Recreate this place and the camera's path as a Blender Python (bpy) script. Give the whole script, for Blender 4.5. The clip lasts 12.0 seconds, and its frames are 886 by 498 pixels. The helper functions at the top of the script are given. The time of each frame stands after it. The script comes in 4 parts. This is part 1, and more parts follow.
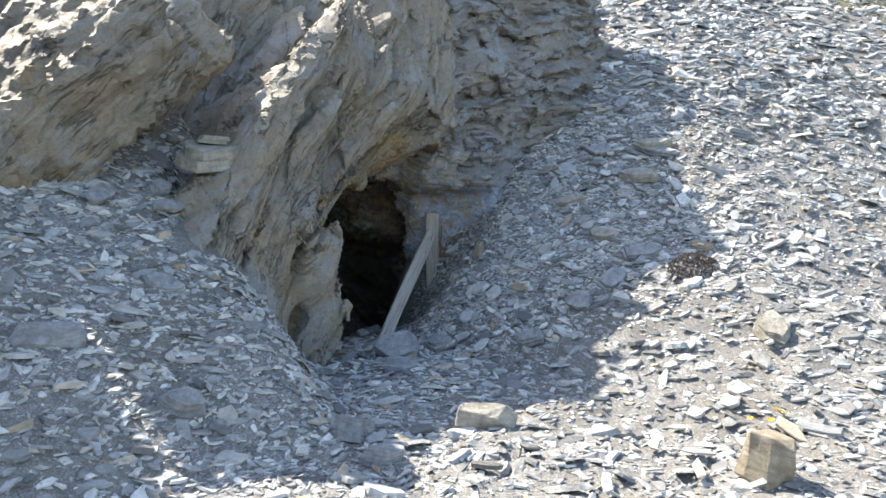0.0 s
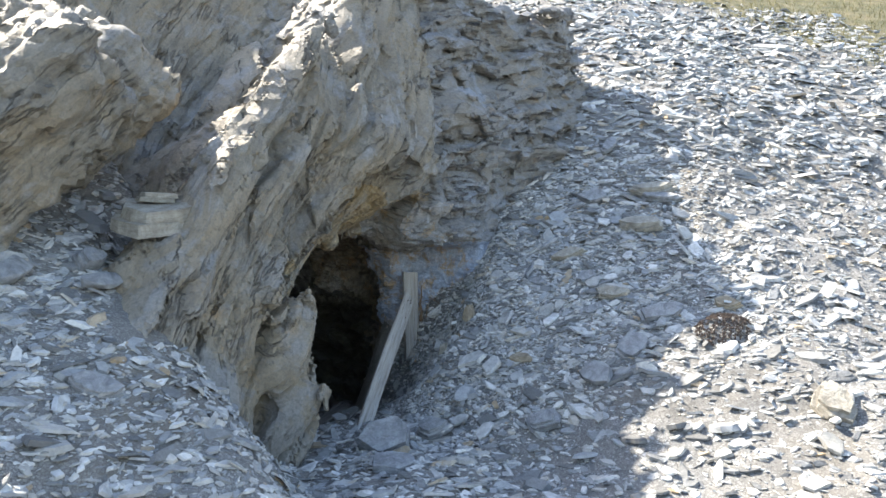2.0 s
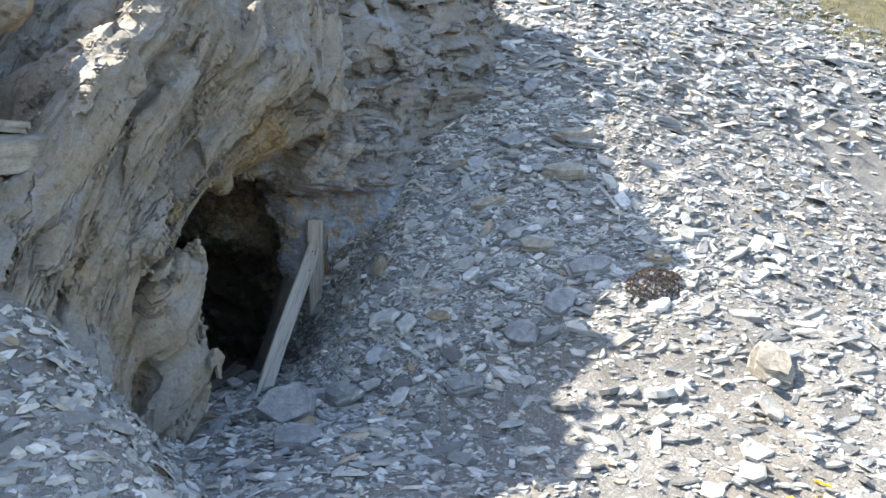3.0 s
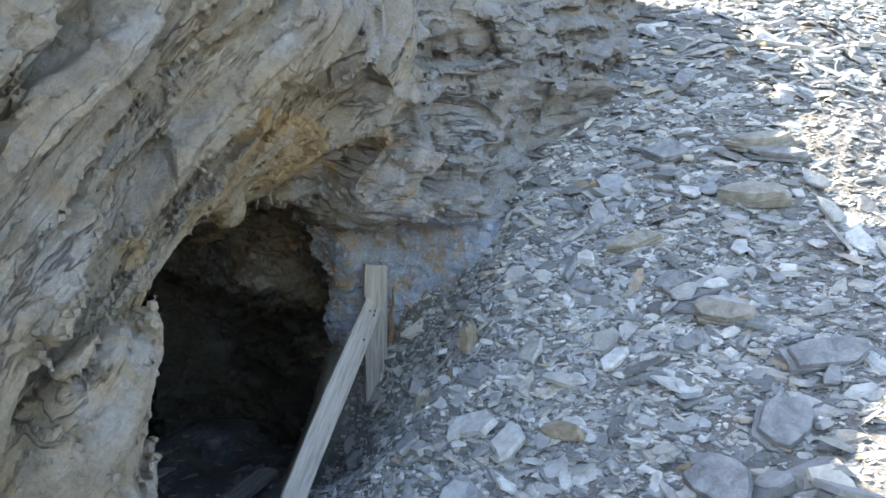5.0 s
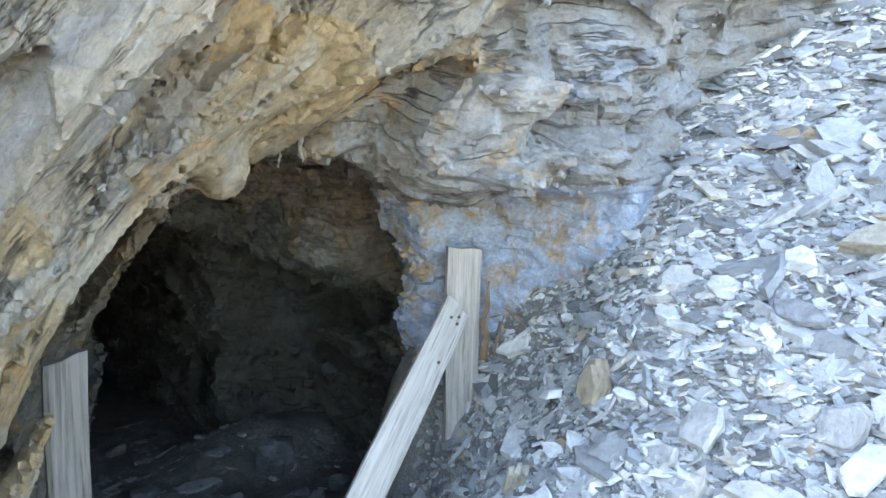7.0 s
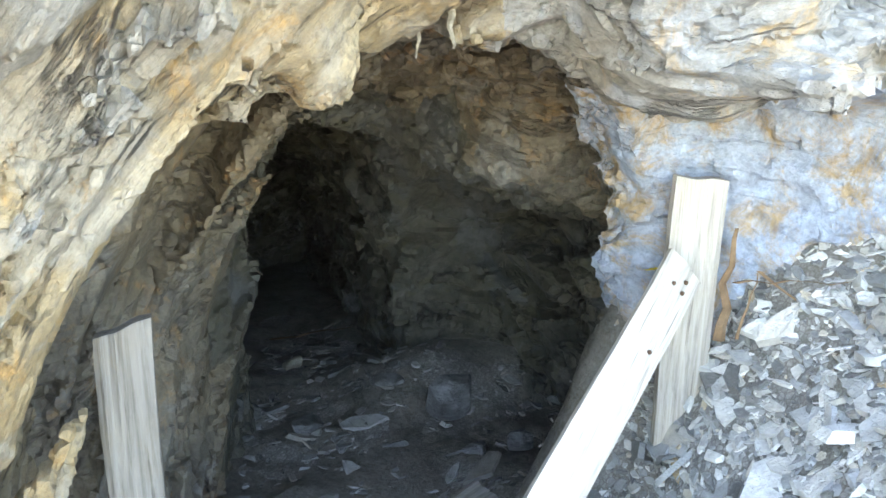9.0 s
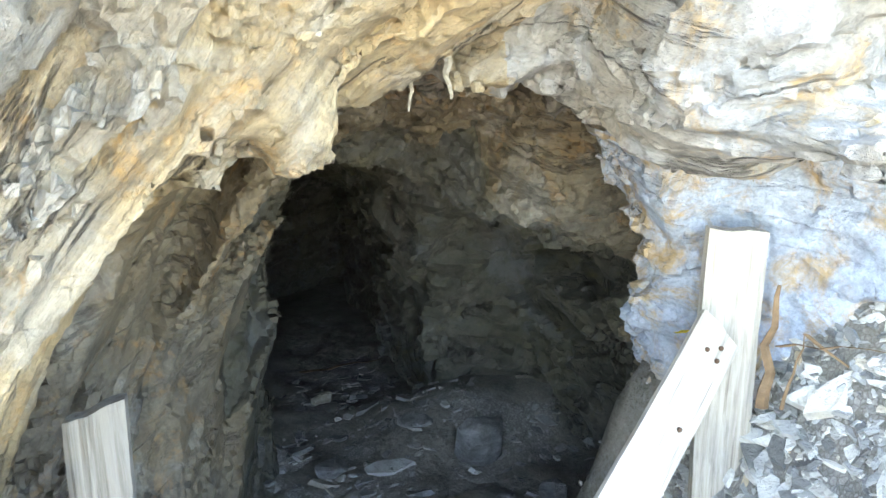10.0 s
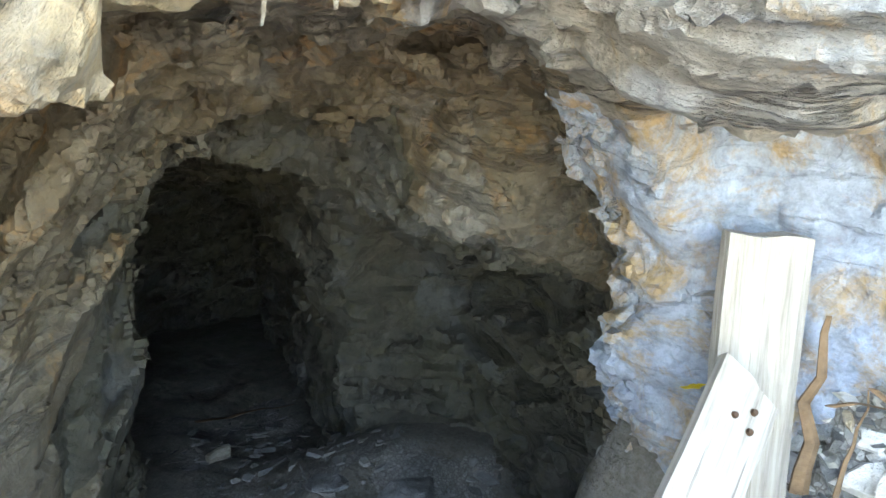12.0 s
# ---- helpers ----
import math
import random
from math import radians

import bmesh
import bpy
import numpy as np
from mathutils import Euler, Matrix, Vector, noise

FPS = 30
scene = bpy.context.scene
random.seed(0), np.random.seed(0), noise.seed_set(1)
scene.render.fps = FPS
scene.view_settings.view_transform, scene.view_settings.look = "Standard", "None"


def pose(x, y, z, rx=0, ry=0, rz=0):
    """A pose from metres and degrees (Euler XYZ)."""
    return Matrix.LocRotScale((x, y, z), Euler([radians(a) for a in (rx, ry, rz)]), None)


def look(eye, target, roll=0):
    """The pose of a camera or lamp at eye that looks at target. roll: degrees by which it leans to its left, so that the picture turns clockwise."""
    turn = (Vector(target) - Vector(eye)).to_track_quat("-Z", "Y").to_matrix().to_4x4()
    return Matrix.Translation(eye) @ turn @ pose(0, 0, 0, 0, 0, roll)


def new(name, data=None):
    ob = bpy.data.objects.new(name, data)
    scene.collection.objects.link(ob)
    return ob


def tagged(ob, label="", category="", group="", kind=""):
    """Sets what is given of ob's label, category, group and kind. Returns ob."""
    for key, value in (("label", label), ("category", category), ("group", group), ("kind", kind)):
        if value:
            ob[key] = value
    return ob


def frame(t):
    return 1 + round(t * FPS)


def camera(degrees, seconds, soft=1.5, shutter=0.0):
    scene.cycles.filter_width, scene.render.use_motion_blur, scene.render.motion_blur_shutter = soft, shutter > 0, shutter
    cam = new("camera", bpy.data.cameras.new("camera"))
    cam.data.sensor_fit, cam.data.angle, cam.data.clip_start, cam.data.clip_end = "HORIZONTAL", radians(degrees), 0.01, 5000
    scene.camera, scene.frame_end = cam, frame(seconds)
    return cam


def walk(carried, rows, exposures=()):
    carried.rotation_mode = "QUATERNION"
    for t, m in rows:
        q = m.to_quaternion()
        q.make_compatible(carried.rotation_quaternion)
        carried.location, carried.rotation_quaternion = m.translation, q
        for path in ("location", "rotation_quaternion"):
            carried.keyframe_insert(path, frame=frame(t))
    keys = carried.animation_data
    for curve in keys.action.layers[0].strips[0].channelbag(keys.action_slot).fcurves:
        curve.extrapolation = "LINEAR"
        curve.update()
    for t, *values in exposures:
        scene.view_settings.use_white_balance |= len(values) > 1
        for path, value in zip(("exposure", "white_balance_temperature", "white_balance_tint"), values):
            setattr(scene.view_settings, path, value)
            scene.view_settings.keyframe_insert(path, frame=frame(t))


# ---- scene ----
cam = camera(60.8, 12.0)
METRES, EYE, TILT, LEAN, TURN = 7.5, 1.5, -3.0, 0.0, 0.0
ROWS = [
    (0.0, 0.0, 0.0, 0.0, -0.0, 0.0, 0.0),
    (0.5, -0.0078, 0.0084, 0.0062, -0.19, 1.51, 0.72),
    (1.0, -0.0263, 0.0362, 0.0032, -0.34, 2.35, 1.39),
    (1.5, -0.0266, 0.0947, 0.0148, -1.68, 3.58, 1.23),
    (2.0, -0.0463, 0.1311, 0.0251, -4.15, 3.3, 1.89),
    (2.5, -0.0548, 0.1672, 0.027, -9.41, -0.98, 2.5),
    (4.5, -0.0161, 0.4164, 0.04, -13.39, 0.15, 0.76),
    (5.0, -0.0098, 0.5008, 0.044, -4.51, 2.04, 0.63),
    (5.5, 0.005, 0.5655, 0.0529, -3.17, -0.57, 0.97),
    (6.0, 0.0233, 0.6195, 0.0628, 2.9, -2.1, -2.51),
    (6.5, 0.0221, 0.6633, 0.0642, 7.37, -3.32, -3.69),
    (7.0, 0.0154, 0.7018, 0.0754, 5.85, -2.97, -1.23),
    (7.5, 0.0147, 0.7428, 0.071, 13.75, -6.72, -2.35),
    (9.5, -0.0002, 0.8488, 0.0929, 23.76, -12.2, -0.9),
    (10.0, 0.0048, 0.8621, 0.0986, 26.03, -11.58, -0.1),
    (10.5, -0.003, 0.8705, 0.0993, 26.99, -11.43, 0.12),
    (11.0, -0.0094, 0.8823, 0.0998, 19.86, -10.25, -0.43),
    (11.5, -0.0072, 0.9144, 0.0925, 20.68, -7.49, 0.32),
    (12.0, -0.0244, 0.9442, 0.0774, 21.2, -9.25, -0.91),
]
EXPOSURES = [(0.0, 1.45, 6900, 10), (1.0, 1.5, 6900, 10), (2.0, 1.7, 6900, 10), (2.7, 1.6, 6900, 10), (4.5, 1.8, 7000, 10), (5.5, 2.75, 7100, 10), (6.5, 3.3, 7200, 10),
             (7.5, 3.5, 7300, 10), (9.3, 4.6, 8300, 10), (10.0, 4.7, 8300, 10), (10.9, 4.9, 8300, 10), (11.3, 4.55, 8200, 10), (12.0, 4.55, 8200, 10)]
walk(cam, [(t, pose(0, 0, EYE, TILT, LEAN, TURN) @ pose(METRES * x, METRES * y, METRES * z, 90 + pitch, roll, yaw)) for t, x, y, z, yaw, pitch, roll in ROWS], EXPOSURES)

# ---- light: a high sun behind the cliff, and the open sky ----
SUN_EL, SUN_AZ = 50.0, -50.0
world = bpy.data.worlds.new("sky")
scene.world = world
world.use_nodes = True
wn = world.node_tree.nodes
sky = wn.new("ShaderNodeTexSky")
sky.sky_type = "NISHITA"
sky.sun_disc = False
sky.sun_elevation, sky.sun_rotation = radians(SUN_EL), radians(SUN_AZ)
world.node_tree.links.new(sky.outputs[0], wn["Background"].inputs[0])
wn["Background"].inputs[1].default_value = 0.15
sun = new("sun", bpy.data.lights.new("sun", "SUN"))
sun.data.energy, sun.data.angle, sun.data.color = 5.0, radians(0.53), (1.0, 0.95, 0.86)
SUN_WAY = Vector((math.sin(radians(SUN_AZ)) * math.cos(radians(SUN_EL)), math.cos(radians(SUN_AZ)) * math.cos(radians(SUN_EL)), math.sin(radians(SUN_EL))))
sun.matrix_world = look(SUN_WAY * 40, (0, 0, 0))

# ---- material helpers ----


class Nodes:
    """A small wrapper to write a node material in few lines."""

    def __init__(self, name, rough=0.8, metal=0.0):
        self.mat = bpy.data.materials.new(name)
        self.mat.use_nodes = True
        self.tree = self.mat.node_tree
        self.bsdf = self.tree.nodes["Principled BSDF"]
        self.bsdf.inputs["Roughness"].default_value = rough
        self.bsdf.inputs["Metallic"].default_value = metal
        self.bsdf.inputs["Specular IOR Level"].default_value = 0.35
        self.geo = self.tree.nodes.new("ShaderNodeNewGeometry")
        self.coord = self.tree.nodes.new("ShaderNodeTexCoord")

    def link(self, a, b):
        self.tree.links.new(a, b)

    def put(self, socket, value):
        if isinstance(value, bpy.types.NodeSocket):
            self.link(value, socket)
        else:
            socket.default_value = value

    def space(self, scale, turn=(0, 0, 0), of="Object"):
        m = self.tree.nodes.new("ShaderNodeMapping")
        m.inputs["Scale"].default_value = scale
        m.inputs["Rotation"].default_value = [radians(a) for a in turn]
        self.link(self.geo.outputs["Position"] if of == "World" else self.coord.outputs[of], m.inputs["Vector"])
        return m.outputs[0]

    def noise(self, vector, scale, detail=4.0, rough=0.6, warp=0.0):
        n = self.tree.nodes.new("ShaderNodeTexNoise")
        self.link(vector, n.inputs["Vector"])
        n.inputs["Scale"].default_value, n.inputs["Detail"].default_value = scale, detail
        n.inputs["Roughness"].default_value, n.inputs["Distortion"].default_value = rough, warp
        return n.outputs["Fac"]

    def cells(self, vector, scale, feature="F1", out="Distance"):
        n = self.tree.nodes.new("ShaderNodeTexVoronoi")
        n.feature = feature
        self.link(vector, n.inputs["Vector"])
        n.inputs["Scale"].default_value = scale
        return n.outputs[out]

    def ramp(self, fac, *stops):
        n = self.tree.nodes.new("ShaderNodeValToRGB")
        while len(n.color_ramp.elements) < len(stops):
            n.color_ramp.elements.new(0.5)
        for e, (place, colour) in zip(n.color_ramp.elements, stops):
            e.position, e.color = place, (*colour, 1) if not isinstance(colour, (int, float)) else (colour, colour, colour, 1)
        self.link(fac, n.inputs[0])
        return n.outputs[0]

    def mix(self, fac, a, b, kind="MIX"):
        n = self.tree.nodes.new("ShaderNodeMix")
        n.data_type, n.blend_type = "RGBA", kind
        self.put(n.inputs[0], fac)
        self.put(n.inputs[6], (*a, 1) if isinstance(a, tuple) else a)
        self.put(n.inputs[7], (*b, 1) if isinstance(b, tuple) else b)
        return n.outputs[2]

    def sums(self, kind, a, b=0.0, c=0.0):
        n = self.tree.nodes.new("ShaderNodeMath")
        n.operation = kind
        for i, v in enumerate((a, b, c)):
            self.put(n.inputs[i], v)
        return n.outputs[0]

    def xyz(self, vector=None):
        n = self.tree.nodes.new("ShaderNodeSeparateXYZ")
        self.link(vector or self.geo.outputs["Position"], n.inputs[0])
        return n.outputs

    def colour(self, value):
        self.put(self.bsdf.inputs["Base Color"], (*value, 1) if isinstance(value, tuple) else value)
        return self

    def bump(self, height, depth, strength=1.0):
        n = self.tree.nodes.new("ShaderNodeBump")
        n.inputs["Distance"].default_value, n.inputs["Strength"].default_value = depth, strength
        self.link(height, n.inputs["Height"])
        if self.bsdf.inputs["Normal"].is_linked:
            self.link(self.bsdf.inputs["Normal"].links[0].from_socket, n.inputs["Normal"])
        self.link(n.outputs[0], self.bsdf.inputs["Normal"])
        return self


# the foliation of the schist: thin leaves along it, broken cracks, sheen and stains
def rock_material(name, pale, dark, warm, rust=0.0, cracks=0.75, sheen=(0.44, 0.455, 0.47), stain=(0.4, 0.25, 0.1), leafy=1.0):
    m = Nodes(name, 0.72)
    grain = m.space((1, 1, 1), (0, 0, 0), "UV")
    fold = m.space((1, 1, 1))
    big = m.noise(fold, 1.3, 5, 0.6, 0.4)
    leaf = m.noise(grain, 2.2, 8, 0.66, 0.15)
    thin = m.noise(grain, 8.0, 6, 0.7, 0.1)
    mottle = m.noise(fold, 9, 8, 0.72, 0.5)
    fine = m.noise(fold, 55, 5, 0.7)
    c = m.mix(m.ramp(m.sums("MULTIPLY_ADD", leaf, 0.65 * leafy, m.sums("MULTIPLY", mottle, 1 - 0.65 * leafy)), (0.37, 0.0), (0.6, 1.0)), dark, pale)
    c = m.mix(m.ramp(big, (0.4, 0.0), (0.6, 1.0)), c, m.mix(0.5, c, warm))
    c = m.mix(m.ramp(m.noise(fold, 2.3, 7, 0.68, 0.8), (0.52, 0.0), (0.6, 0.55)), c, sheen)
    c = m.mix(m.ramp(thin, (0.58, 0.0), (0.72, 0.4 * leafy)), c, (0.6, 0.58, 0.53))
    c = m.mix(m.ramp(m.noise(fold, 5.0, 8, 0.74, 0.6), (0.62 - 0.12 * rust, 0.0), (0.74 - 0.12 * rust, min(0.85, rust + 0.15))), c, stain)
    c = m.mix(m.ramp(fine, (0.3, 0.4), (0.58, 0.0)), c, (0.08, 0.08, 0.078))
    c = m.mix(m.ramp(m.noise(fold, 21, 6, 0.7, 0.3), (0.36, 0.35), (0.45, 0.0)), c, tuple(0.5 * v for v in dark))
    split = m.ramp(m.noise(grain, 1.1, 5, 0.6, 0.1), (0.484, 0.0), (0.498, 1.0), (0.502, 1.0), (0.516, 0.0))
    split = m.sums("MULTIPLY", split, m.ramp(m.noise(fold, 2.1, 4, 0.6), (0.46, 0.0), (0.54, 1.0)))
    c = m.mix(m.sums("MULTIPLY", split, cracks), c, (0.05, 0.045, 0.04))
    m.colour(c)
    m.bump(m.sums("SUBTRACT", 1.0, split), 0.03 * cracks)
    m.link(m.ramp(leaf, (0.3, 0.45), (0.7, 0.8)), m.bsdf.inputs["Roughness"])
    return m.bump(leaf, 0.045 * leafy).bump(mottle, 0.024 - 0.012 * leafy).bump(thin, 0.01 * leafy).bump(fine, 0.007).mat


ROCK_TAN = rock_material("weathered_tan_schist", (0.355, 0.32, 0.26), (0.145, 0.132, 0.11), (0.36, 0.285, 0.185), 0.35, 0.6, (0.33, 0.335, 0.335))
ROCK_OCHRE = rock_material("ochre_schist", (0.42, 0.34, 0.22), (0.15, 0.122, 0.085), (0.46, 0.31, 0.13), 0.6, 0.9, (0.36, 0.35, 0.32), (0.42, 0.24, 0.08))
ROCK_GREY = rock_material("grey_schist", (0.31, 0.306, 0.297), (0.12, 0.118, 0.114), (0.29, 0.25, 0.19), 0.35, 0.75, (0.34, 0.365, 0.4))
ROCK_BLUE = rock_material("blue_grey_slickenside", (0.43, 0.53, 0.69), (0.21, 0.26, 0.345), (0.4, 0.42, 0.46), 1.15, 0.1, (0.5, 0.62, 0.82), (0.42, 0.28, 0.12), 0.08)
ROCK_LIP = rock_material("pale_lip_schist", (0.37, 0.368, 0.358), (0.15, 0.15, 0.147), (0.36, 0.29, 0.2), 0.75, 0.7, (0.38, 0.41, 0.45), (0.42, 0.27, 0.11), 0.6)
# Brown-grey schist, its colour taken darker still for the shade behind the mouth.
ROCK_BROW = rock_material("shaded_brown_grey_roof_schist", (0.21, 0.187, 0.15), (0.07, 0.063, 0.052), (0.205, 0.15, 0.08), 0.6, 0.5, (0.28, 0.28, 0.27), (0.32, 0.18, 0.07), 0.35)
# Greenish-stained schist; its low colour carries the shade deep in the tunnel.
ROCK_SHADED = rock_material("shaded_tunnel_schist", (0.105, 0.098, 0.082), (0.034, 0.032, 0.028), (0.09, 0.085, 0.045), 0.3, 0.5, (0.11, 0.118, 0.125), (0.13, 0.12, 0.03), 0.35)


def chip_material(name, darken=0.0):
    m = Nodes(name, 0.5)
    n = m.tree.nodes.new("ShaderNodeObjectInfo")
    pick = m.sums("FRACT", m.sums("ADD", n.outputs["Random"], m.geo.outputs["Random Per Island"]))
    c = m.ramp(pick, (0.0, (0.13, 0.132, 0.13)), (0.22, (0.27, 0.276, 0.274)), (0.48, (0.43, 0.445, 0.45)), (0.66, (0.46, 0.44, 0.395)), (0.8, (0.6, 0.605, 0.59)), (0.93, (0.76, 0.755, 0.72)), (0.98, (0.56, 0.5, 0.4)), (1.0, (0.4, 0.29, 0.17)))
    w = m.space((1, 1, 1), (0, 0, 0), "World")
    v = m.noise(w, 14, 6, 0.7)
    c = m.mix(darken, c, (0.05, 0.05, 0.05))
    c = m.mix(m.ramp(v, (0.35, 0.45), (0.6, 0.0)), c, (0.11, 0.108, 0.1))
    c = m.mix(m.ramp(m.noise(w, 70, 4, 0.7), (0.55, 0.0), (0.75, 0.35)), c, (0.5, 0.5, 0.49))
    return m.colour(c).bump(v, 0.02).bump(m.noise(w, 90, 4, 0.7), 0.005).mat


CHIP = chip_material("slate_chips")
# The same chips mixed towards black to stand for shade in the tunnel.
SHADE_CHIP = chip_material("damp_slate_chips", 0.5)


def scree_material():
    m = Nodes("fine_slate_scree", 0.85)
    w = m.space((1, 1, 1), (0, 0, 0), "World")
    cell = m.cells(w, 58, "F1", "Color")
    edge = m.cells(w, 58, "DISTANCE_TO_EDGE")
    small = m.cells(w, 150, "F1", "Color")
    grit = m.noise(w, 120, 5, 0.75)
    big = m.noise(w, 1.1, 5, 0.6)
    c = m.ramp(cell, (0.1, (0.17, 0.168, 0.16)), (0.5, (0.31, 0.308, 0.298)), (0.9, (0.5, 0.495, 0.475)))
    c = m.mix(0.45, c, m.ramp(small, (0.1, (0.15, 0.148, 0.14)), (0.9, (0.44, 0.435, 0.42))))
    c = m.mix(m.ramp(edge, (0.0, 0.75), (0.12, 0.0)), c, (0.085, 0.08, 0.072))
    c = m.mix(m.ramp(big, (0.42, 0.0), (0.66, 0.7)), c, (0.2, 0.178, 0.145))
    c = m.mix(m.ramp(grit, (0.35, 0.5), (0.6, 0.0)), c, (0.09, 0.085, 0.078))
    x, y, z = m.xyz()
    turf = m.sums("ADD", m.sums("MULTIPLY_ADD", y, 0.5, m.sums("ADD", x, -14.6)), m.sums("MULTIPLY", m.noise(w, 0.9, 5, 0.65), 2.4))
    grass = m.ramp(m.noise(w, 3, 6, 0.7), (0.35, (0.07, 0.075, 0.03)), (0.5, (0.14, 0.13, 0.055)), (0.65, (0.23, 0.19, 0.1)))
    c = m.mix(m.ramp(turf, (0.25, 0.0), (1.0, 0.85)), c, grass)
    return m.colour(c).bump(cell, 0.012).bump(small, 0.006).bump(grit, 0.004).mat


SCREE = scree_material()


def plank_material(name, shade):
    m = Nodes(name, 0.8)
    tone = lambda *c: tuple(shade * v for v in c)
    fibre = m.noise(m.space((16, 16, 0.9)), 3.0, 8, 0.7, 0.5)
    streak = m.noise(m.space((34, 34, 1.3)), 2.0, 5, 0.6)
    c = m.ramp(fibre, (0.3, tone(0.2, 0.18, 0.155)), (0.5, tone(0.38, 0.355, 0.32)), (0.7, tone(0.51, 0.485, 0.44)))
    c = m.mix(m.ramp(streak, (0.6, 0.0), (0.68, 0.75)), c, tone(0.13, 0.11, 0.09))
    c = m.mix(m.ramp(m.noise(m.space((1, 1, 1)), 5, 4), (0.5, 0.0), (0.75, 0.4)), c, tone(0.5, 0.44, 0.34))
    return m.colour(c).bump(fibre, 0.006).bump(streak, 0.006).mat


PLANK = plank_material("weathered_grey_timber", 1.0)
OLD_PLANK = plank_material("old_darkened_timber", 0.5)


def stone_material(name, pale, dark):
    """A broken stone: mottled, with thin layers and dust."""
    m = Nodes(name, 0.72)
    w = m.space((1, 1, 1))
    lay = m.noise(m.space((1, 1, 9)), 4, 6, 0.7, 0.4)
    mot = m.noise(w, 11, 7, 0.72, 0.4)
    fine = m.noise(w, 70, 5, 0.75)
    c = m.mix(m.ramp(mot, (0.34, 0.0), (0.64, 1.0)), dark, pale)
    c = m.mix(m.ramp(lay, (0.45, 0.0), (0.65, 0.5)), c, tuple(0.6 * a for a in dark))
    c = m.mix(m.ramp(fine, (0.55, 0.0), (0.75, 0.4)), c, (0.55, 0.54, 0.5))
    return m.colour(c).bump(mot, 0.03).bump(lay, 0.014).bump(fine, 0.006).mat


def plain(name, colour, rough=0.6, metal=0.0, vary=0.3):
    m = Nodes(name, rough, metal)
    w = m.space((1, 1, 1))
    v = m.noise(w, 22, 6, 0.7)
    dark = tuple(a * (1 - vary) for a in colour)
    return m.colour(m.ramp(v, (0.3, dark), (0.65, colour))).bump(v, 0.008).mat


NAIL = plain("rusty_nail", (0.12, 0.075, 0.05), 0.6, 0.7)
TAN_STONE = stone_material("ochre_stone", (0.46, 0.4, 0.3), (0.27, 0.215, 0.145))
PALE_STONE = stone_material("pale_limestone", (0.55, 0.55, 0.53), (0.34, 0.34, 0.33))
GREY_STONE = stone_material("blue_grey_slab", (0.42, 0.43, 0.44), (0.2, 0.205, 0.21))
BUFF_STONE = stone_material("buff_slab", (0.5, 0.47, 0.4), (0.26, 0.235, 0.19))
RUST_BITS = plain("red_brown_bits", (0.1, 0.075, 0.062), 0.9, 0.0, 0.5)
LEAF = plain("yellow_leaf", (0.75, 0.56, 0.05), 0.6, 0.0, 0.15)
STRAW = plain("dry_grass", (0.25, 0.22, 0.09), 0.8, 0.0, 0.5)

# ---- shapes in numbers: hashed lattice noise, cliff axes ----
ORIGIN = np.array((-0.35, 7.3))
ALONG = np.array((math.cos(radians(47)), math.sin(radians(47))))
OUT = np.array((math.sin(radians(47)), -math.cos(radians(47))))


def hash3(i, j, k, seed):
    h = (i * 374761393 + j * 668265263 + k * 2147483647 + seed * 974634777).astype(np.int64)
    h = (h ^ (h >> 13)) * 1274126177
    h = h ^ (h >> 16)
    return ((h & 0xFFFF) / 32767.5 - 1.0).astype(np.float32)


def vnoise(x, y, z, seed=0):
    xi, yi, zi = (np.floor(a).astype(np.int64) for a in (x, y, z))
    fx, fy, fz = x - xi, y - yi, z - zi
    fx, fy, fz = (f * f * (3 - 2 * f) for f in (fx, fy, fz))
    r = 0
    for a in (0, 1):
        for b in (0, 1):
            for c in (0, 1):
                r = r + hash3(xi + a, yi + b, zi + c, seed) * (fx if a else 1 - fx) * (fy if b else 1 - fy) * (fz if c else 1 - fz)
    return r


def fbm(x, y, z, octaves=3, seed=0):
    r, a = 0, 1.0
    for o in range(octaves):
        r = r + a * vnoise(x * 2 ** o, y * 2 ** o, z * 2 ** o, seed + o)
        a *= 0.5
    return r


def step(a, b, x):
    u = np.clip((x - a) / (b - a), 0, 1)
    return u * u * (3 - 2 * u)


def smax(a, b, k):
    h = np.clip(0.5 + 0.5 * (a - b) / k, 0, 1)
    return b + (a - b) * h + k * h * (1 - h)


def smin(a, b, k):
    return -smax(-a, -b, k)


def to_cliff(x, y):
    u, v = x - ORIGIN[0], y - ORIGIN[1]
    return u * ALONG[0] + v * ALONG[1], u * OUT[0] + v * OUT[1]


def to_world(s, d):
    return ORIGIN[0] + s * ALONG[0] + d * OUT[0], ORIGIN[1] + s * ALONG[1] + d * OUT[1]


def tunnel_floor(s, d):
    f = np.interp(d, [-7.8, -6.0, -3.4, -2.2, -0.9, -0.4], [-0.75, -0.55, -0.2, -0.12, 0.02, 0.2])
    return f + 0.2 * step(0.4, 1.2, s) * step(-3.6, -2.9, d) * step(-2.3, -2.8, d) + 0.25 * step(0.5, 1.1, s) * step(-2.0, -0.9, d)


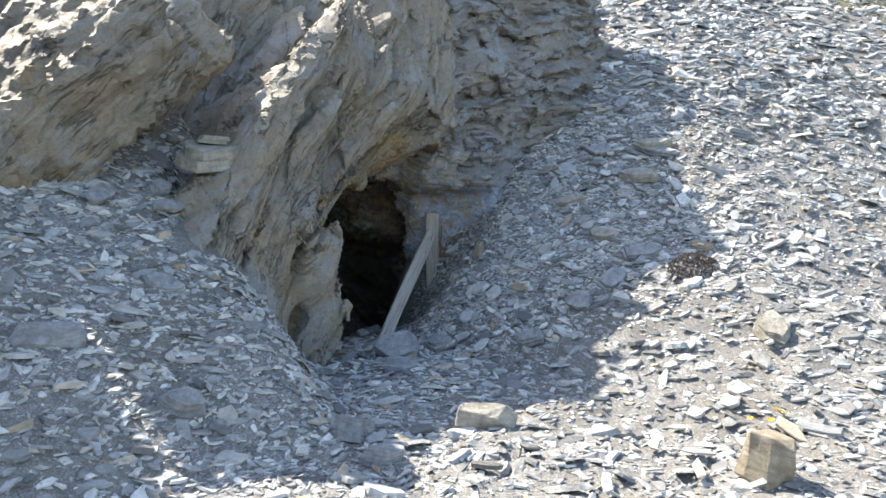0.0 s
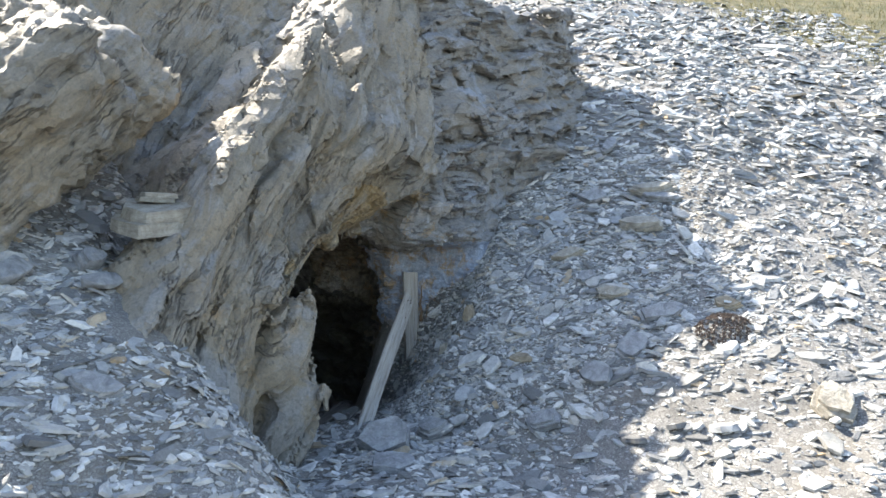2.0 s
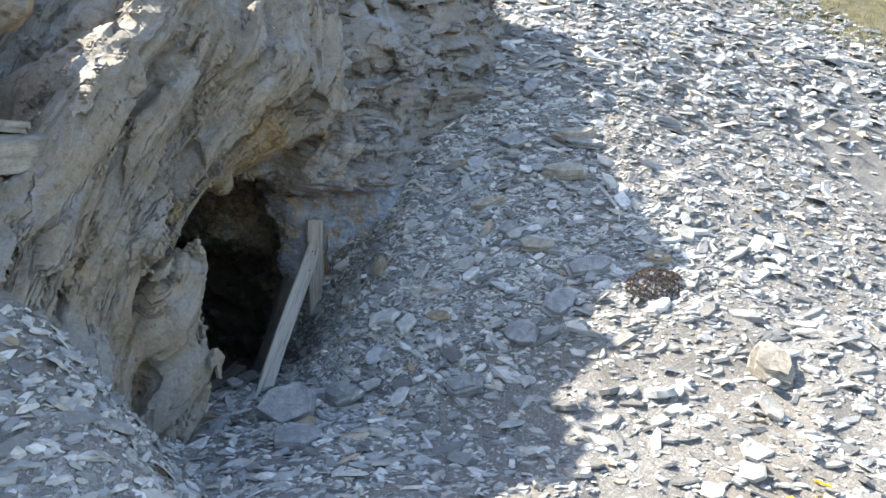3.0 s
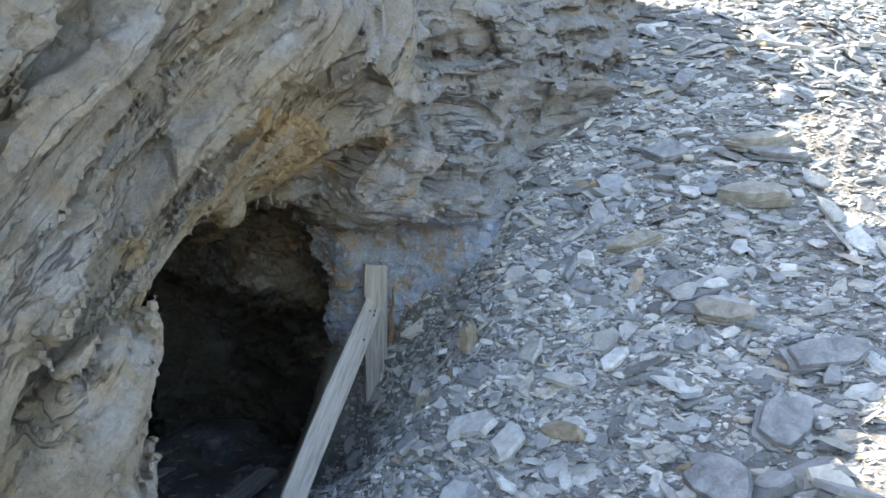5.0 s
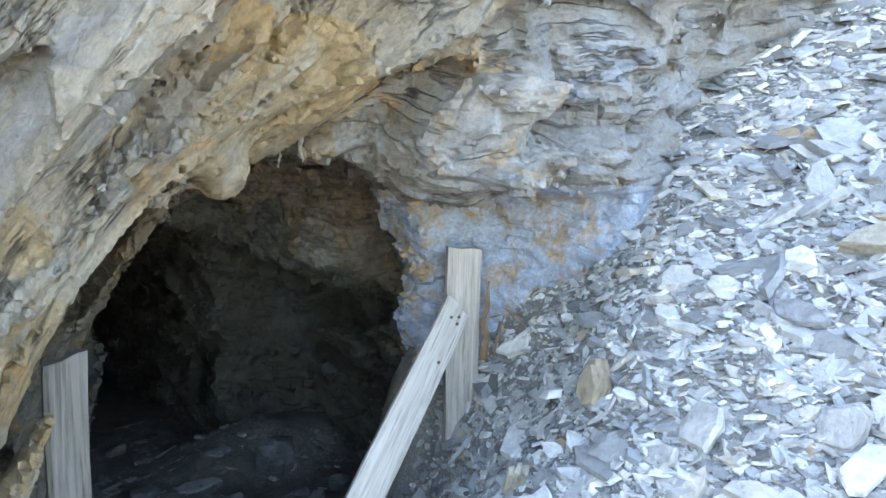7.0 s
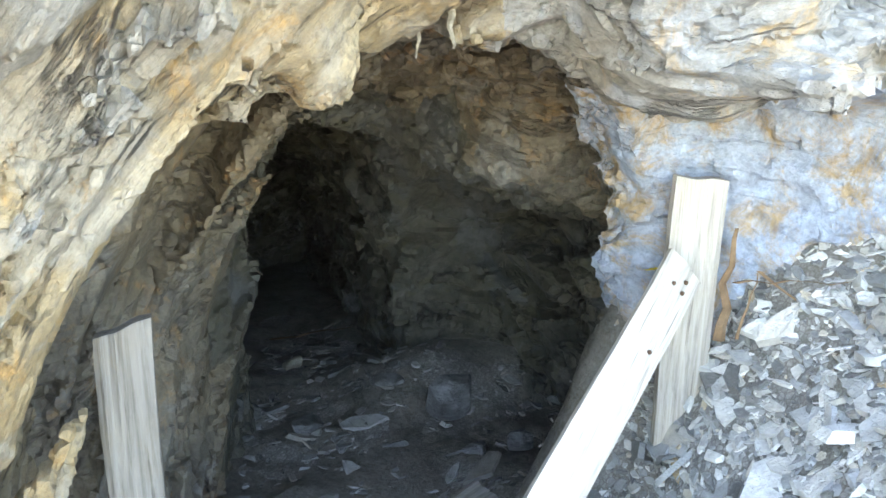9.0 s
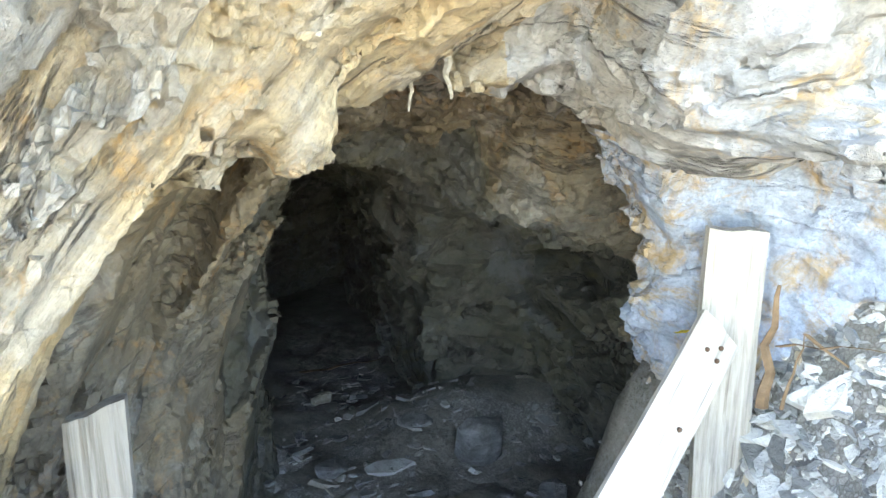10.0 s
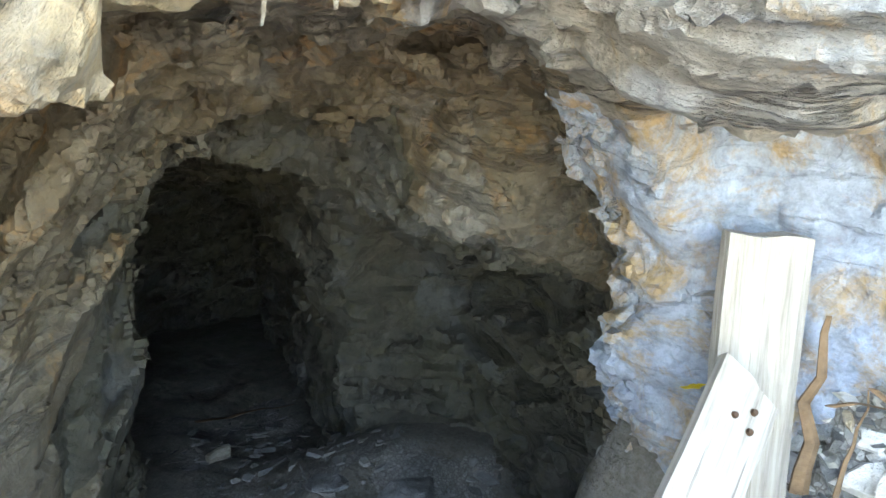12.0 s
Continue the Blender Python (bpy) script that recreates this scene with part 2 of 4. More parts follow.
def ground_height(x, y):
    """The scree fan, the bank under the outcrop, the trodden hollow between and the tunnel's floor."""
    Y = y - 7.0
    xr = np.clip(x, -2.0, 3.1)
    fan = 0.33 + 0.66 * xr - 0.106 * xr * np.abs(xr) - 0.12 * np.clip(x - 3.1, 0, 6) + 0.58 * np.clip(Y, -5, 40) + 0.039 * np.clip(Y, -3, 3) ** 2
    fan = fan - 0.5 * np.clip(Y - 12, 0, 60)
    s, d = to_cliff(x, y)
    fan = fan - 0.2 * step(0.15, -0.4, d) * step(1.9, 1.4, s)
    bank = 1.33 - 0.75 * np.clip(d, -3, 5) - 0.12 * np.clip(s + 3.2, -6, 0) - 1.15 * step(-2.3, -1.05, s) * step(-1.3, -0.6, d)
    base = 0.05 + 0.09 * np.clip(y - 4.8, 0, 2.2) - 0.05 * np.clip(-y, 0, 30)
    h = smax(smax(fan, base, 0.14), bank, 0.14)
    inside = step(0.35, -0.8, d) * step(1.45, 0.7, s) * step(-1.6, -1.1, s)
    deep = step(-0.8, -1.3, d) * step(2.6, 2.2, s) * step(-1.5, -0.9, s) * step(-8.3, -7.9, d)
    inside = np.maximum(inside * step(-8.3, -7.9, d), deep)
    return h * (1 - inside) + tunnel_floor(s, d) * inside


def ground_rough(x, y):
    o = 0 * x
    return ground_height(x, y) + 0.05 * fbm(x * 1.3, y * 1.3, o, 2, 11) + 0.022 * fbm(x * 6, y * 6, o, 3, 23)


def make_mesh(name, verts, faces, material, parent=None, label="", smooth=True):
    me = bpy.data.meshes.new(name)
    me.from_pydata(verts, [], faces)
    me.materials.append(material)
    if smooth:
        me.polygons.foreach_set("use_smooth", [True] * len(me.polygons))
    ob = new(name, me)
    ob.parent = parent
    if label:
        ob["label"] = label
    return ob


def part(name, bm, material, parent=None, label=""):
    me = bpy.data.meshes.new(name)
    bm.to_mesh(me)
    bm.free()
    me.materials.append(material)
    ob = new(name, me)
    ob.parent = parent
    if label:
        ob["label"] = label
    return ob


# ---- ground: one sheet out to the horizon ----


def spread_lines(a, b, fine, far):
    near = list(np.arange(a, b, fine))
    out, w = [], fine
    while (out[-1] if out else 0) < far:
        w *= 1.16
        out.append((out[-1] if out else 0) + w)
    return np.array([a - v for v in reversed(out)] + near + [b + v for v in out])


def build_ground():
    xs, ys = spread_lines(-4.2, 5.5, 0.045, 600), spread_lines(2.4, 12.0, 0.045, 600)
    X, Y = np.meshgrid(xs, ys)
    Z = ground_rough(X, Y)
    n, m = len(xs), len(ys)
    verts = np.stack([X.ravel(), Y.ravel(), Z.ravel()], 1)
    i = (np.arange(m - 1)[:, None] * n + np.arange(n - 1)[None]).ravel()
    faces = np.stack([i, i + 1, i + n + 1, i + n], 1)
    ob = make_mesh("ground", verts.tolist(), faces.tolist(), SCREE)
    return tagged(ob, "grey slate scree slope with fine gravel and turf above", "ground", kind="structure")


ground = build_ground()

# Dull earth whose colour is set darker to hold the tunnel's shade.
EARTH = Nodes("shaded_tunnel_earth", 0.75)
EARTH_SPACE = EARTH.space((1, 1, 1), (0, 0, 0), "World")
EARTH_MOTTLE = EARTH.noise(EARTH_SPACE, 9, 7, 0.72)
EARTH_GRIT = EARTH.noise(EARTH_SPACE, 60, 5, 0.75)
EARTH.colour(EARTH.mix(EARTH.ramp(EARTH_GRIT, (0.4, 0.0), (0.75, 0.6)), EARTH.ramp(EARTH_MOTTLE, (0.3, (0.09, 0.085, 0.075)), (0.7, (0.22, 0.2, 0.17))), (0.3, 0.3, 0.29)))
EARTH.bump(EARTH_MOTTLE, 0.05).bump(EARTH_GRIT, 0.012)


def build_tunnel_floor():
    """The trodden earth floor inside, a thin sheet on the ground, darkened for shade."""
    s, d = np.meshgrid(np.arange(-0.9, 2.0, 0.05), np.arange(-7.8, -0.85, 0.05))
    x, y = to_world(s, d)
    z = ground_rough(x, y) + 0.006 + 0.03 * fbm(x * 3, y * 3, 0 * x, 3, 87)
    m, n = s.shape
    i = (np.arange(m - 1)[:, None] * n + np.arange(n - 1)[None]).ravel()
    ob = make_mesh("tunnel_floor", np.stack([x.ravel(), y.ravel(), z.ravel()], 1).tolist(), np.stack([i, i + 1, i + n + 1, i + n], 1).tolist(), EARTH.mat)
    return tagged(ob, "dull earth floor of the tunnel, darkened for its shade", "floor", kind="structure")


build_tunnel_floor()

# ---- cliff: a solid of rock with the tunnel cut out of it ----


def cliff_face(s, z):
    """How far the cliff stands out, along it and up it."""
    w = -0.14 + 0 * s
    w = w + 0.42 * step(-1.1, -2.2, s) + 0.35 * step(1.1, 0.5, z) * step(-1.3, -2.2, s)
    w = w - 0.45 * step(2.6, 4.4, z)
    w = w + 0.22 * np.exp(-((s - 0.1) / 0.55) ** 2 - ((z - 2.45) / 0.45) ** 2)
    w = w - 0.14 * np.exp(-((s - 1.05) / 0.3) ** 2 - ((z - 2.6) / 0.6) ** 2)
    w = w + 0.2 * step(2.2, 2.9, s) - 0.16 * np.exp(-((s - 1.04 - 0.15 * (z - 1.9)) / 0.055) ** 2) * step(1.62, 1.72, z) * step(2.5, 2.2, z)
    niche = step(1.74, 1.66, z) * step(0.55, 0.72, s)
    return w - 0.68 * niche * step(1.52, 1.08, s)


def rock_shape(s, d, z):
    front = (d - cliff_face(s, z)) * 0.85
    left = -0.728 * (s + 2.3 - 0.3 * step(-0.2, -1.0, d)) + 0.686 * (z - 1.48) - 2.8 * step(-1.9, -2.9, d)
    crest = z - 4.62 - 0.25 * np.sin(s * 1.7)
    rock = smax(smax(front, left, 0.15), crest, 0.2)
    # the tunnel: left and right edge, crown and its place, from the mouth inwards
    lo = np.interp(d, [-7.8, -5.4, -3.4, -2.95, -2.6, -2.2, -1.6, -1.1, -0.75, -0.4, -0.1, 0.15], [0.3, -0.25, -0.35, 0.03, 0.03, -0.14, -0.47, -0.71, -0.86, -1.08, -1.3, -1.48])
    hi = np.interp(d, [-7.8, -5.4, -3.25, -3.0, -2.8, -2.1, -1.6, -1.3, -1.0, 0.1], [1.6, 1.35, 1.12, 1.5, 1.72, 1.78, 1.62, 1.4, 1.1, 1.15])
    top = np.interp(d, [-7.8, -4.6, -3.0, -2.3, -1.7, -1.25, -0.95, -0.75, -0.6, -0.4, -0.1, 0.15], [0.7, 1.35, 1.55, 1.6, 1.76, 1.9, 1.92, 1.84, 1.92, 2.08, 2.28, 2.5])
    peak = np.interp(d, [-7.8, -5.4, -3.0, -2.3, -1.6, -0.75, 0.1], [0.9, 0.6, 0.5, 0.42, 0.42, 0.6, 0.45])
    half = np.where(s < peak, peak - lo, hi - peak)
    a = np.abs(s - peak) / half
    b = np.clip((z - 0.4) / (top - 0.4), 0, 2)
    section = (a ** 2.3 + b ** 2.3) ** (1 / 2.3) - 1
    bore = np.maximum(section * np.minimum(half, 0.8), -7.6 - d)
    # a lower rim of the roof, which sinks to the right and comes forward there
    begin = -2.1 + 0.8 * step(0.7, 1.1, s)
    rim = z - (1.6 - 0.4 * np.clip(s - 0.15, 0, 1.3)) - 2 * (1 - step(-2.75, -2.5, d) * step(begin, begin - 0.3, d))
    bore = np.maximum(bore, rim * 0.8)
    rock = smax(rock, -bore, 0.05)
    # a tooth of rock that hangs in the mouth, the rounded lip over the stained face, the heel and the shoulder
    u, v, w = s + 0.08, d + 0.66, z - 1.84
    tooth = (np.sqrt(((u + 0.25 * w) / 0.1) ** 2 + (v / 0.13) ** 2 + (w / 0.18) ** 2) - 1) * 0.11
    lip = (np.sqrt(((s - 0.73) / 0.25) ** 2 + ((d + 0.4) / 0.3) ** 2 + ((z - 1.91) / 0.235) ** 2) - 1) * 0.2
    heel = (np.sqrt(((s - 1.17) / 0.17) ** 2 + ((d + 0.98) / 0.18) ** 2 + ((z - 1.22) / 0.4) ** 2) - 1) * 0.17
    shoulder = (np.sqrt(((s + 1.07) / 0.18) ** 2 + ((d + 0.05) / 0.2) ** 2 + ((z - 0.72) / 0.62) ** 2) - 1) * 0.16
    return smin(smin(smin(smin(rock, tooth, 0.03), lip, 0.05), heel, 0.04), shoulder, 0.06)


def leaf_axes(s, d, z, deg):
    """Distance along and across layers that climb to the right at that angle."""
    a = radians(deg)
    q = -math.sin(a) * s + math.cos(a) * z + 0.35 * d + 0.07 * fbm(s * 1.1, d * 1.1, z * 1.1, 2, 3)
    return math.cos(a) * s + math.sin(a) * z, q


STEEP, GENTLE = 55, 16


def gentle_part(s, z):
    return step(0.35, 0.85, s - 0.3 * (z - 2))


def facets(x, y, z, seed):
    """Flat facets: every point takes the height and slope of the nearest scattered seed."""
    xi, yi, zi = (np.floor(a).astype(np.int64) for a in (x, y, z))
    best = np.full(x.shape, 9.0, np.float32)
    out = np.zeros(x.shape, np.float32)
    for a in (-1, 0, 1):
        for b in (-1, 0, 1):
            for c in (-1, 0, 1):
                i, j, k = xi + a, yi + b, zi + c
                h = hash3(i, j, k, seed)
                g = hash3(i, j, k, seed + 1)
                e = hash3(i, j, k, seed + 2)
                u, v, w = x - i - 0.5 - 0.42 * h, y - j - 0.5 - 0.42 * g, z - k - 0.5 - 0.42 * e
                r = u * u + v * v + w * w
                closer = r < best
                best = np.where(closer, r, best)
                out = np.where(closer, 0.5 * (h + g) + 0.9 * (g * u + e * v + h * w), out)
    return out


def steep_layers(s, d, z):
    p, q = leaf_axes(s, d, z, STEEP)
    w = q / 0.34 + 0.35 * vnoise(p * 0.9, d * 0.9, q * 0.8, 63)
    gap = np.abs(w - np.floor(w) - 0.5) * 0.34
    split = np.exp(-(gap / 0.024) ** 2) * step(-0.35, 0.2, vnoise(p * 0.8, d * 1.2, np.floor(w) * 3.7, 67))
    return 0.11 * facets(p / 1.05, d / 0.6, q / 0.22, 17) + 0.04 * facets(p / 0.9, d / 0.4, q / 0.07, 71) + 0.018 * vnoise(p * 2.2, d * 3, q * 14, 9) + 0.1 * split


def gentle_layers(s, d, z):
    p, q = leaf_axes(s, d, z, GENTLE)
    return 0.11 * facets(p / 0.6, d / 0.5, q / 0.22, 22) + 0.062 * facets(p / 0.21, d / 0.18, q / 0.075, 76) + 0.02 * vnoise(p * 7, d * 7, q * 14, 9)


def roof_blocks(s, d, z):
    """The broken roof behind the mouth: small blocks that hang from it."""
    return 0.04 * facets(s / 0.13, d / 0.1, z / 0.09, 41) + 0.03 * facets(s / 0.3, d / 0.26, z / 0.2, 45)


def foliation(s, d, z):
    """Layered relief: broken slabs with flat facets, steep to the left and gentle to the right."""
    smooth_face = step(1.78, 1.62, z) * step(0.75, 0.85, s) * step(2.1, 1.8, s) * step(-1.2, -1.0, d)
    lip = np.exp(-((s - 0.75) / 0.33) ** 4 - ((z - 1.9) / 0.3) ** 4) * step(-0.95, -0.8, d)
    throat = np.exp(-((s - 0.1) / 0.85) ** 4 - ((d + 0.75) / 0.6) ** 4 - ((z - 1.6) / 0.6) ** 4)
    roof = step(-0.85, -1.05, d) * step(-0.1, 0.2, s) * step(0.9, 1.1, z)
    g = gentle_part(s, z)
    r = np.zeros(s.shape, np.float32)
    for mask, w, shape in ((g < 0.999, 1 - g, steep_layers), (g > 0.001, g, gentle_layers)):
        r[mask] += w[mask] * shape(s[mask], d[mask], z[mask])
    ledge = step(0.7, 0.9, s) * step(1.95, 1.6, s) * np.exp(-((z - 1.8) / 0.2) ** 4)
    r = (1 - 0.85 * smooth_face) * (1 - 0.35 * np.maximum(lip, ledge)) * (1 - 0.7 * throat) * (1 - 0.8 * roof) * r
    under = roof > 0.01
    r[under] += roof[under] * roof_blocks(s[under], d[under], z[under])
    return r + (1 - 0.6 * throat) * 0.06 * vnoise(s * 1.4, d * 1.4, z * 1.4, 5)


def surface_nets(field, low, cell):
    """Quads on the zero surface of a sampled field (negative inside)."""
    sign = field < 0
    nx, ny, nz = field.shape
    count = np.zeros((nx - 1, ny - 1, nz - 1), np.int8)
    corners = [(a, b, c) for a in (0, 1) for b in (0, 1) for c in (0, 1)]
    for a, b, c in corners:
        count += sign[a:nx - 1 + a, b:ny - 1 + b, c:nz - 1 + c]
    I, J, K = np.nonzero((count > 0) & (count < 8))
    index = np.full(count.shape, -1, np.int32)
    index[I, J, K] = np.arange(len(I))
    del count
    val = {c: field[I + c[0], J + c[1], K + c[2]] for c in corners}
    total, hits = np.zeros((len(I), 3)), np.zeros(len(I))
    for p in corners:
        for axis in range(3):
            if p[axis] == 0:
                q = tuple(1 if i == axis else p[i] for i in range(3))
                f, g = val[p], val[q]
                cross = (f < 0) != (g < 0)
                t = np.where(cross, f / np.where(cross, f - g, 1), 0)
                for i in range(3):
                    total[:, i] += np.where(cross, p[i] + (t if i == axis else 0), 0)
                hits += cross
    verts = (np.stack([I, J, K], 1) + total / hits[:, None]) * cell + low
    quads = []
    core = (slice(1, -1),) * 3
    for axis in range(3):
        u, v = [(1, 2), (2, 0), (0, 1)][axis]
        first = sign[tuple(slice(0, -1) if i == axis else slice(1, -1) for i in range(3))]
        second = sign[tuple(slice(1, None) if i == axis else slice(1, -1) for i in range(3))]
        A = np.array(np.nonzero(first != second)).T
        inside = first[tuple(A.T)]
        A = A + [0 if i == axis else 1 for i in range(3)]
        du, dv = np.eye(3, dtype=int)[u], np.eye(3, dtype=int)[v]
        ring = [index[tuple((A - o).T)] for o in (0 * du, du, du + dv, dv)]
        q = np.stack(ring, 1)
        q[~inside] = q[~inside][:, ::-1]
        quads.append(q)
    quads = np.concatenate(quads)
    return verts, quads[(quads >= 0).all(1)]


def sampled(shape, low, high, cell, relief, band=0.2):
    """Sample a solid with relief: coarsely first, then finely near its surface."""
    wide = 4
    count = [int((high[i] - low[i]) / cell / wide) for i in range(3)]
    axes = [low[i] + cell * (np.arange(count[i]) * wide + (wide - 1) / 2) for i in range(3)]
    coarse = shape(*(a.astype(np.float32) for a in np.meshgrid(*axes, indexing="ij")))
    field = coarse.astype(np.float32)
    for axis in range(3):
        field = np.repeat(field, wide, axis)
    I, J, K = np.nonzero(np.abs(field) < band + 0.09)
    s, d, z = ((low[i] + cell * a).astype(np.float32) for i, a in enumerate((I, J, K)))
    f = shape(s, d, z).astype(np.float32)
    near = np.abs(f) < band
    fade = np.clip((band - np.abs(f[near])) / (0.3 * band), 0, 1)
    f[near] += fade * relief(s[near], d[near], z[near])
    field[I, J, K] = f
    return largest_piece(*surface_nets(field, np.array(low), cell))


def largest_piece(verts, quads):
    """Drop crumbs that float free of the main body."""
    label = np.arange(len(verts))
    flat = quads.ravel()
    order = np.argsort(flat, kind="stable")
    used, starts = np.unique(flat[order], return_index=True)
    for _ in range(90):
        small = label[quads].min(1)
        best = np.minimum.reduceat(np.repeat(small, 4)[order], starts)
        if (best == label[used]).all():
            break
        label[used] = best
        for _ in range(3):
            label = label[label]
    size = np.bincount(label, minlength=len(verts))
    quads = quads[size[label[quads[:, 0]]] > 150]
    for _ in range(1):
        total, count = np.zeros_like(verts), np.zeros(len(verts))
        for k in range(4):
            for axis in range(3):
                total[:, axis] += np.bincount(quads[:, k], verts[quads[:, (k + 1) % 4], axis], len(verts))
            count += np.bincount(quads[:, k], minlength=len(verts))
        verts = np.where(count[:, None] > 0, verts + 0.55 * (total / np.maximum(count, 1)[:, None] - verts), verts)
    return verts, quads


def add_leaf_uv(me, s, d, z, deg):
    """Coordinates that follow the layers, for the grain of the rock."""
    p, q = leaf_axes(s, d, z, deg)
    p = p + 0.6 * d
    loops = np.empty(len(me.loops), np.int32)
    me.loops.foreach_get("vertex_index", loops)
    layer = me.uv_layers.new(name="leaf")
    layer.data.foreach_set("uv", np.stack([p[loops] * 0.6, q[loops] * 5.0], 1).astype(np.float32).ravel())


def crag(verts, quads, size, amount, seed, axes, weight=1.0):
    """Small sharp facets, pushed in and out along the normals."""
    q = verts[quads]
    fn = np.cross(q[:, 2] - q[:, 0], q[:, 3] - q[:, 1])
    n = np.zeros_like(verts)
    for k in range(4):
        for axis in range(3):
            n[:, axis] += np.bincount(quads[:, k], fn[:, axis], len(verts))
    n /= np.linalg.norm(n, axis=1)[:, None] + 1e-9
    p, w, t = axes(*verts.T)
    f = facets(p / size[0], w / size[1], t / size[2], seed)
    return verts + n * (amount * f * weight)[:, None]


def refine(verts, quads, take):
    """Split the chosen quads in four; the third answer is 0 on the border of the choice and 1 inside."""
    q = quads[take]
    ends = np.sort(np.stack([q, np.roll(q, -1, 1)], 2).reshape(-1, 2), 1)
    key, back, count = np.unique(ends[:, 0].astype(np.int64) * len(verts) + ends[:, 1], return_inverse=True, return_counts=True)
    pair = np.stack([key // len(verts), key % len(verts)], 1)
    m = len(verts) + back.reshape(-1, 4)
    c = len(verts) + len(pair) + np.arange(len(q))
    weight = np.zeros(len(verts) + len(pair) + len(q))
    weight[q.ravel()] = 1
    weight[pair[count == 1].ravel()] = 0
    weight[len(verts):len(verts) + len(pair)] = count > 1
    weight[c] = 1
    verts = np.concatenate([verts, verts[pair].mean(1), verts[q].mean(1)])
    new_quads = np.concatenate([np.stack([q[:, k], m[:, k], c, m[:, k - 1]], 1) for k in range(4)])
    return verts, np.concatenate([quads[~take], new_quads]), weight


def cliff_axes(s, d, z):
    g = gentle_part(s, z) > 0.5
    a, b = leaf_axes(s, d, z, STEEP), leaf_axes(s, d, z, GENTLE)
    return np.where(g, b[0], a[0]), d, np.where(g, b[1], a[1])


def cliff_parts(verts, quads, parent, regions):
    verts = crag(verts, quads, (0.45, 0.22, 0.075), 0.02, 131, cliff_axes)
    s, d, z = verts[quads].mean(1).T
    buried = z < ground_height(*to_world(s, d)) - 0.25
    quads, s, d, z = quads[~buried], s[~buried], d[~buried], z[~buried]
    verts, quads, weight = refine(verts, quads, (s > -1.0) & (s < 1.6) & (d > -2.5) & (z > 0.75) & (z < 2.35) & (d > -2.0 - 0.4 * (z > 1.1)))
    s, d, z = verts.T
    slick = step(1.76, 1.66, z) * step(0.78, 0.9, s) * step(-1.2, -1.0, d)
    roof = step(-0.85, -1.0, d) * step(-0.3, 0.0, s)
    verts = crag(verts, quads, (0.3, 0.15, 0.036), 0.011, 137, cliff_axes, weight * (1 - 0.7 * slick) * (1 - roof))
    verts = crag(verts, quads, (0.06, 0.05, 0.035), 0.014, 141, cliff_axes, weight * roof)
    verts = crag(verts, quads, (0.09, 0.07, 0.06), 0.006, 145, cliff_axes, weight * slick)
    s, d, z = verts.T
    X, Y = to_world(s, d)
    W = np.stack([X, Y, z], 1)
    mid = verts[quads].mean(1)
    left = np.ones(len(quads), bool)
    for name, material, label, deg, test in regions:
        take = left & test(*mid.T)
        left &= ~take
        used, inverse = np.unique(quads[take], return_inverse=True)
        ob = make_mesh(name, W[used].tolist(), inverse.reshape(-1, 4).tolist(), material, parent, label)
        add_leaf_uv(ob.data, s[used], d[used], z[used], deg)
        ob.data.set_sharp_from_angle(angle=radians(28))


cliff = tagged(new("rock_cliff"), "layered tan and grey schist cliff with an adit", "cliff", kind="structure")
rv, rq = sampled(rock_shape, (-3.2, -7.9, -0.9), (4.2, 1.1, 5.0), 0.026, foliation)
cliff_parts(rv, rq, cliff, [
    ("tunnel_lining", ROCK_SHADED, "schist walls of the tunnel, darkened for the shade inside", STEEP, lambda s, d, z: (d < -2.2 + 0.55 * step(0.7, 1.1, s) + 0.12 * vnoise(s * 6, d * 6, z * 6, 37)) & (z < 1.8) & (s > -0.9) & (s < 2.4)),
    ("lip", ROCK_LIP, "rounded pale grey lip of rock with rust stains", GENTLE, lambda s, d, z: (d > -0.9) & (((s - 0.75) / 0.34) ** 2 + ((z - 1.92) / 0.29) ** 2 + 0.15 * vnoise(s * 9, d * 9, z * 9, 19) < 1)),
    ("slickenside", ROCK_BLUE, "smooth blue-grey rock face with rust stains", GENTLE, lambda s, d, z: (s > 0.8) & (s < 2.2 + 0.1 * vnoise(s * 8, d * 8, z * 8, 29)) & (z < 1.74) & (d < 0.1) & (d > -1.2)),
    ("tunnel_brow", ROCK_BROW, "broken brown-grey schist roof at the tunnel mouth, darkened for shade", GENTLE, lambda s, d, z: (d < -0.82 + 0.08 * vnoise(s * 7, d * 7, z * 7, 27)) & (z < 2.0) & (s > -0.15 + 3 * (d + 0.95) + 0.1 * vnoise(s * 5, d * 5, z * 5, 31)) & (s < 2.2)),
    ("cliff_flank", ROCK_GREY, "splintered grey schist", GENTLE, lambda s, d, z: gentle_part(s, z) > 0.5),
    ("arch_soffit", ROCK_OCHRE, "ochre schist layers of the arch over the mouth", STEEP, lambda s, d, z: (d + 0.25 * vnoise(s * 3, d * 3, z * 3, 47) < -0.3) & (z < 2.25) & (s > -1.1) & (s < 1.0)),
    ("buttress", ROCK_TAN, "steep tan schist rib", STEEP, lambda s, d, z: s < -0.75),
    ("overhang", ROCK_TAN, "overhanging tan schist layers", STEEP, lambda s, d, z: s < 9),
])


# ---- the outcrop above the bank: tilted blocks of the same rock ----
AXIS = Vector((0.60, 0.33, 0.73)).normalized()
FACE = Vector((0.75, -0.6, -0.3))
FACE = (FACE - AXIS * FACE.dot(AXIS)).normalized()
TOP = FACE.cross(AXIS)


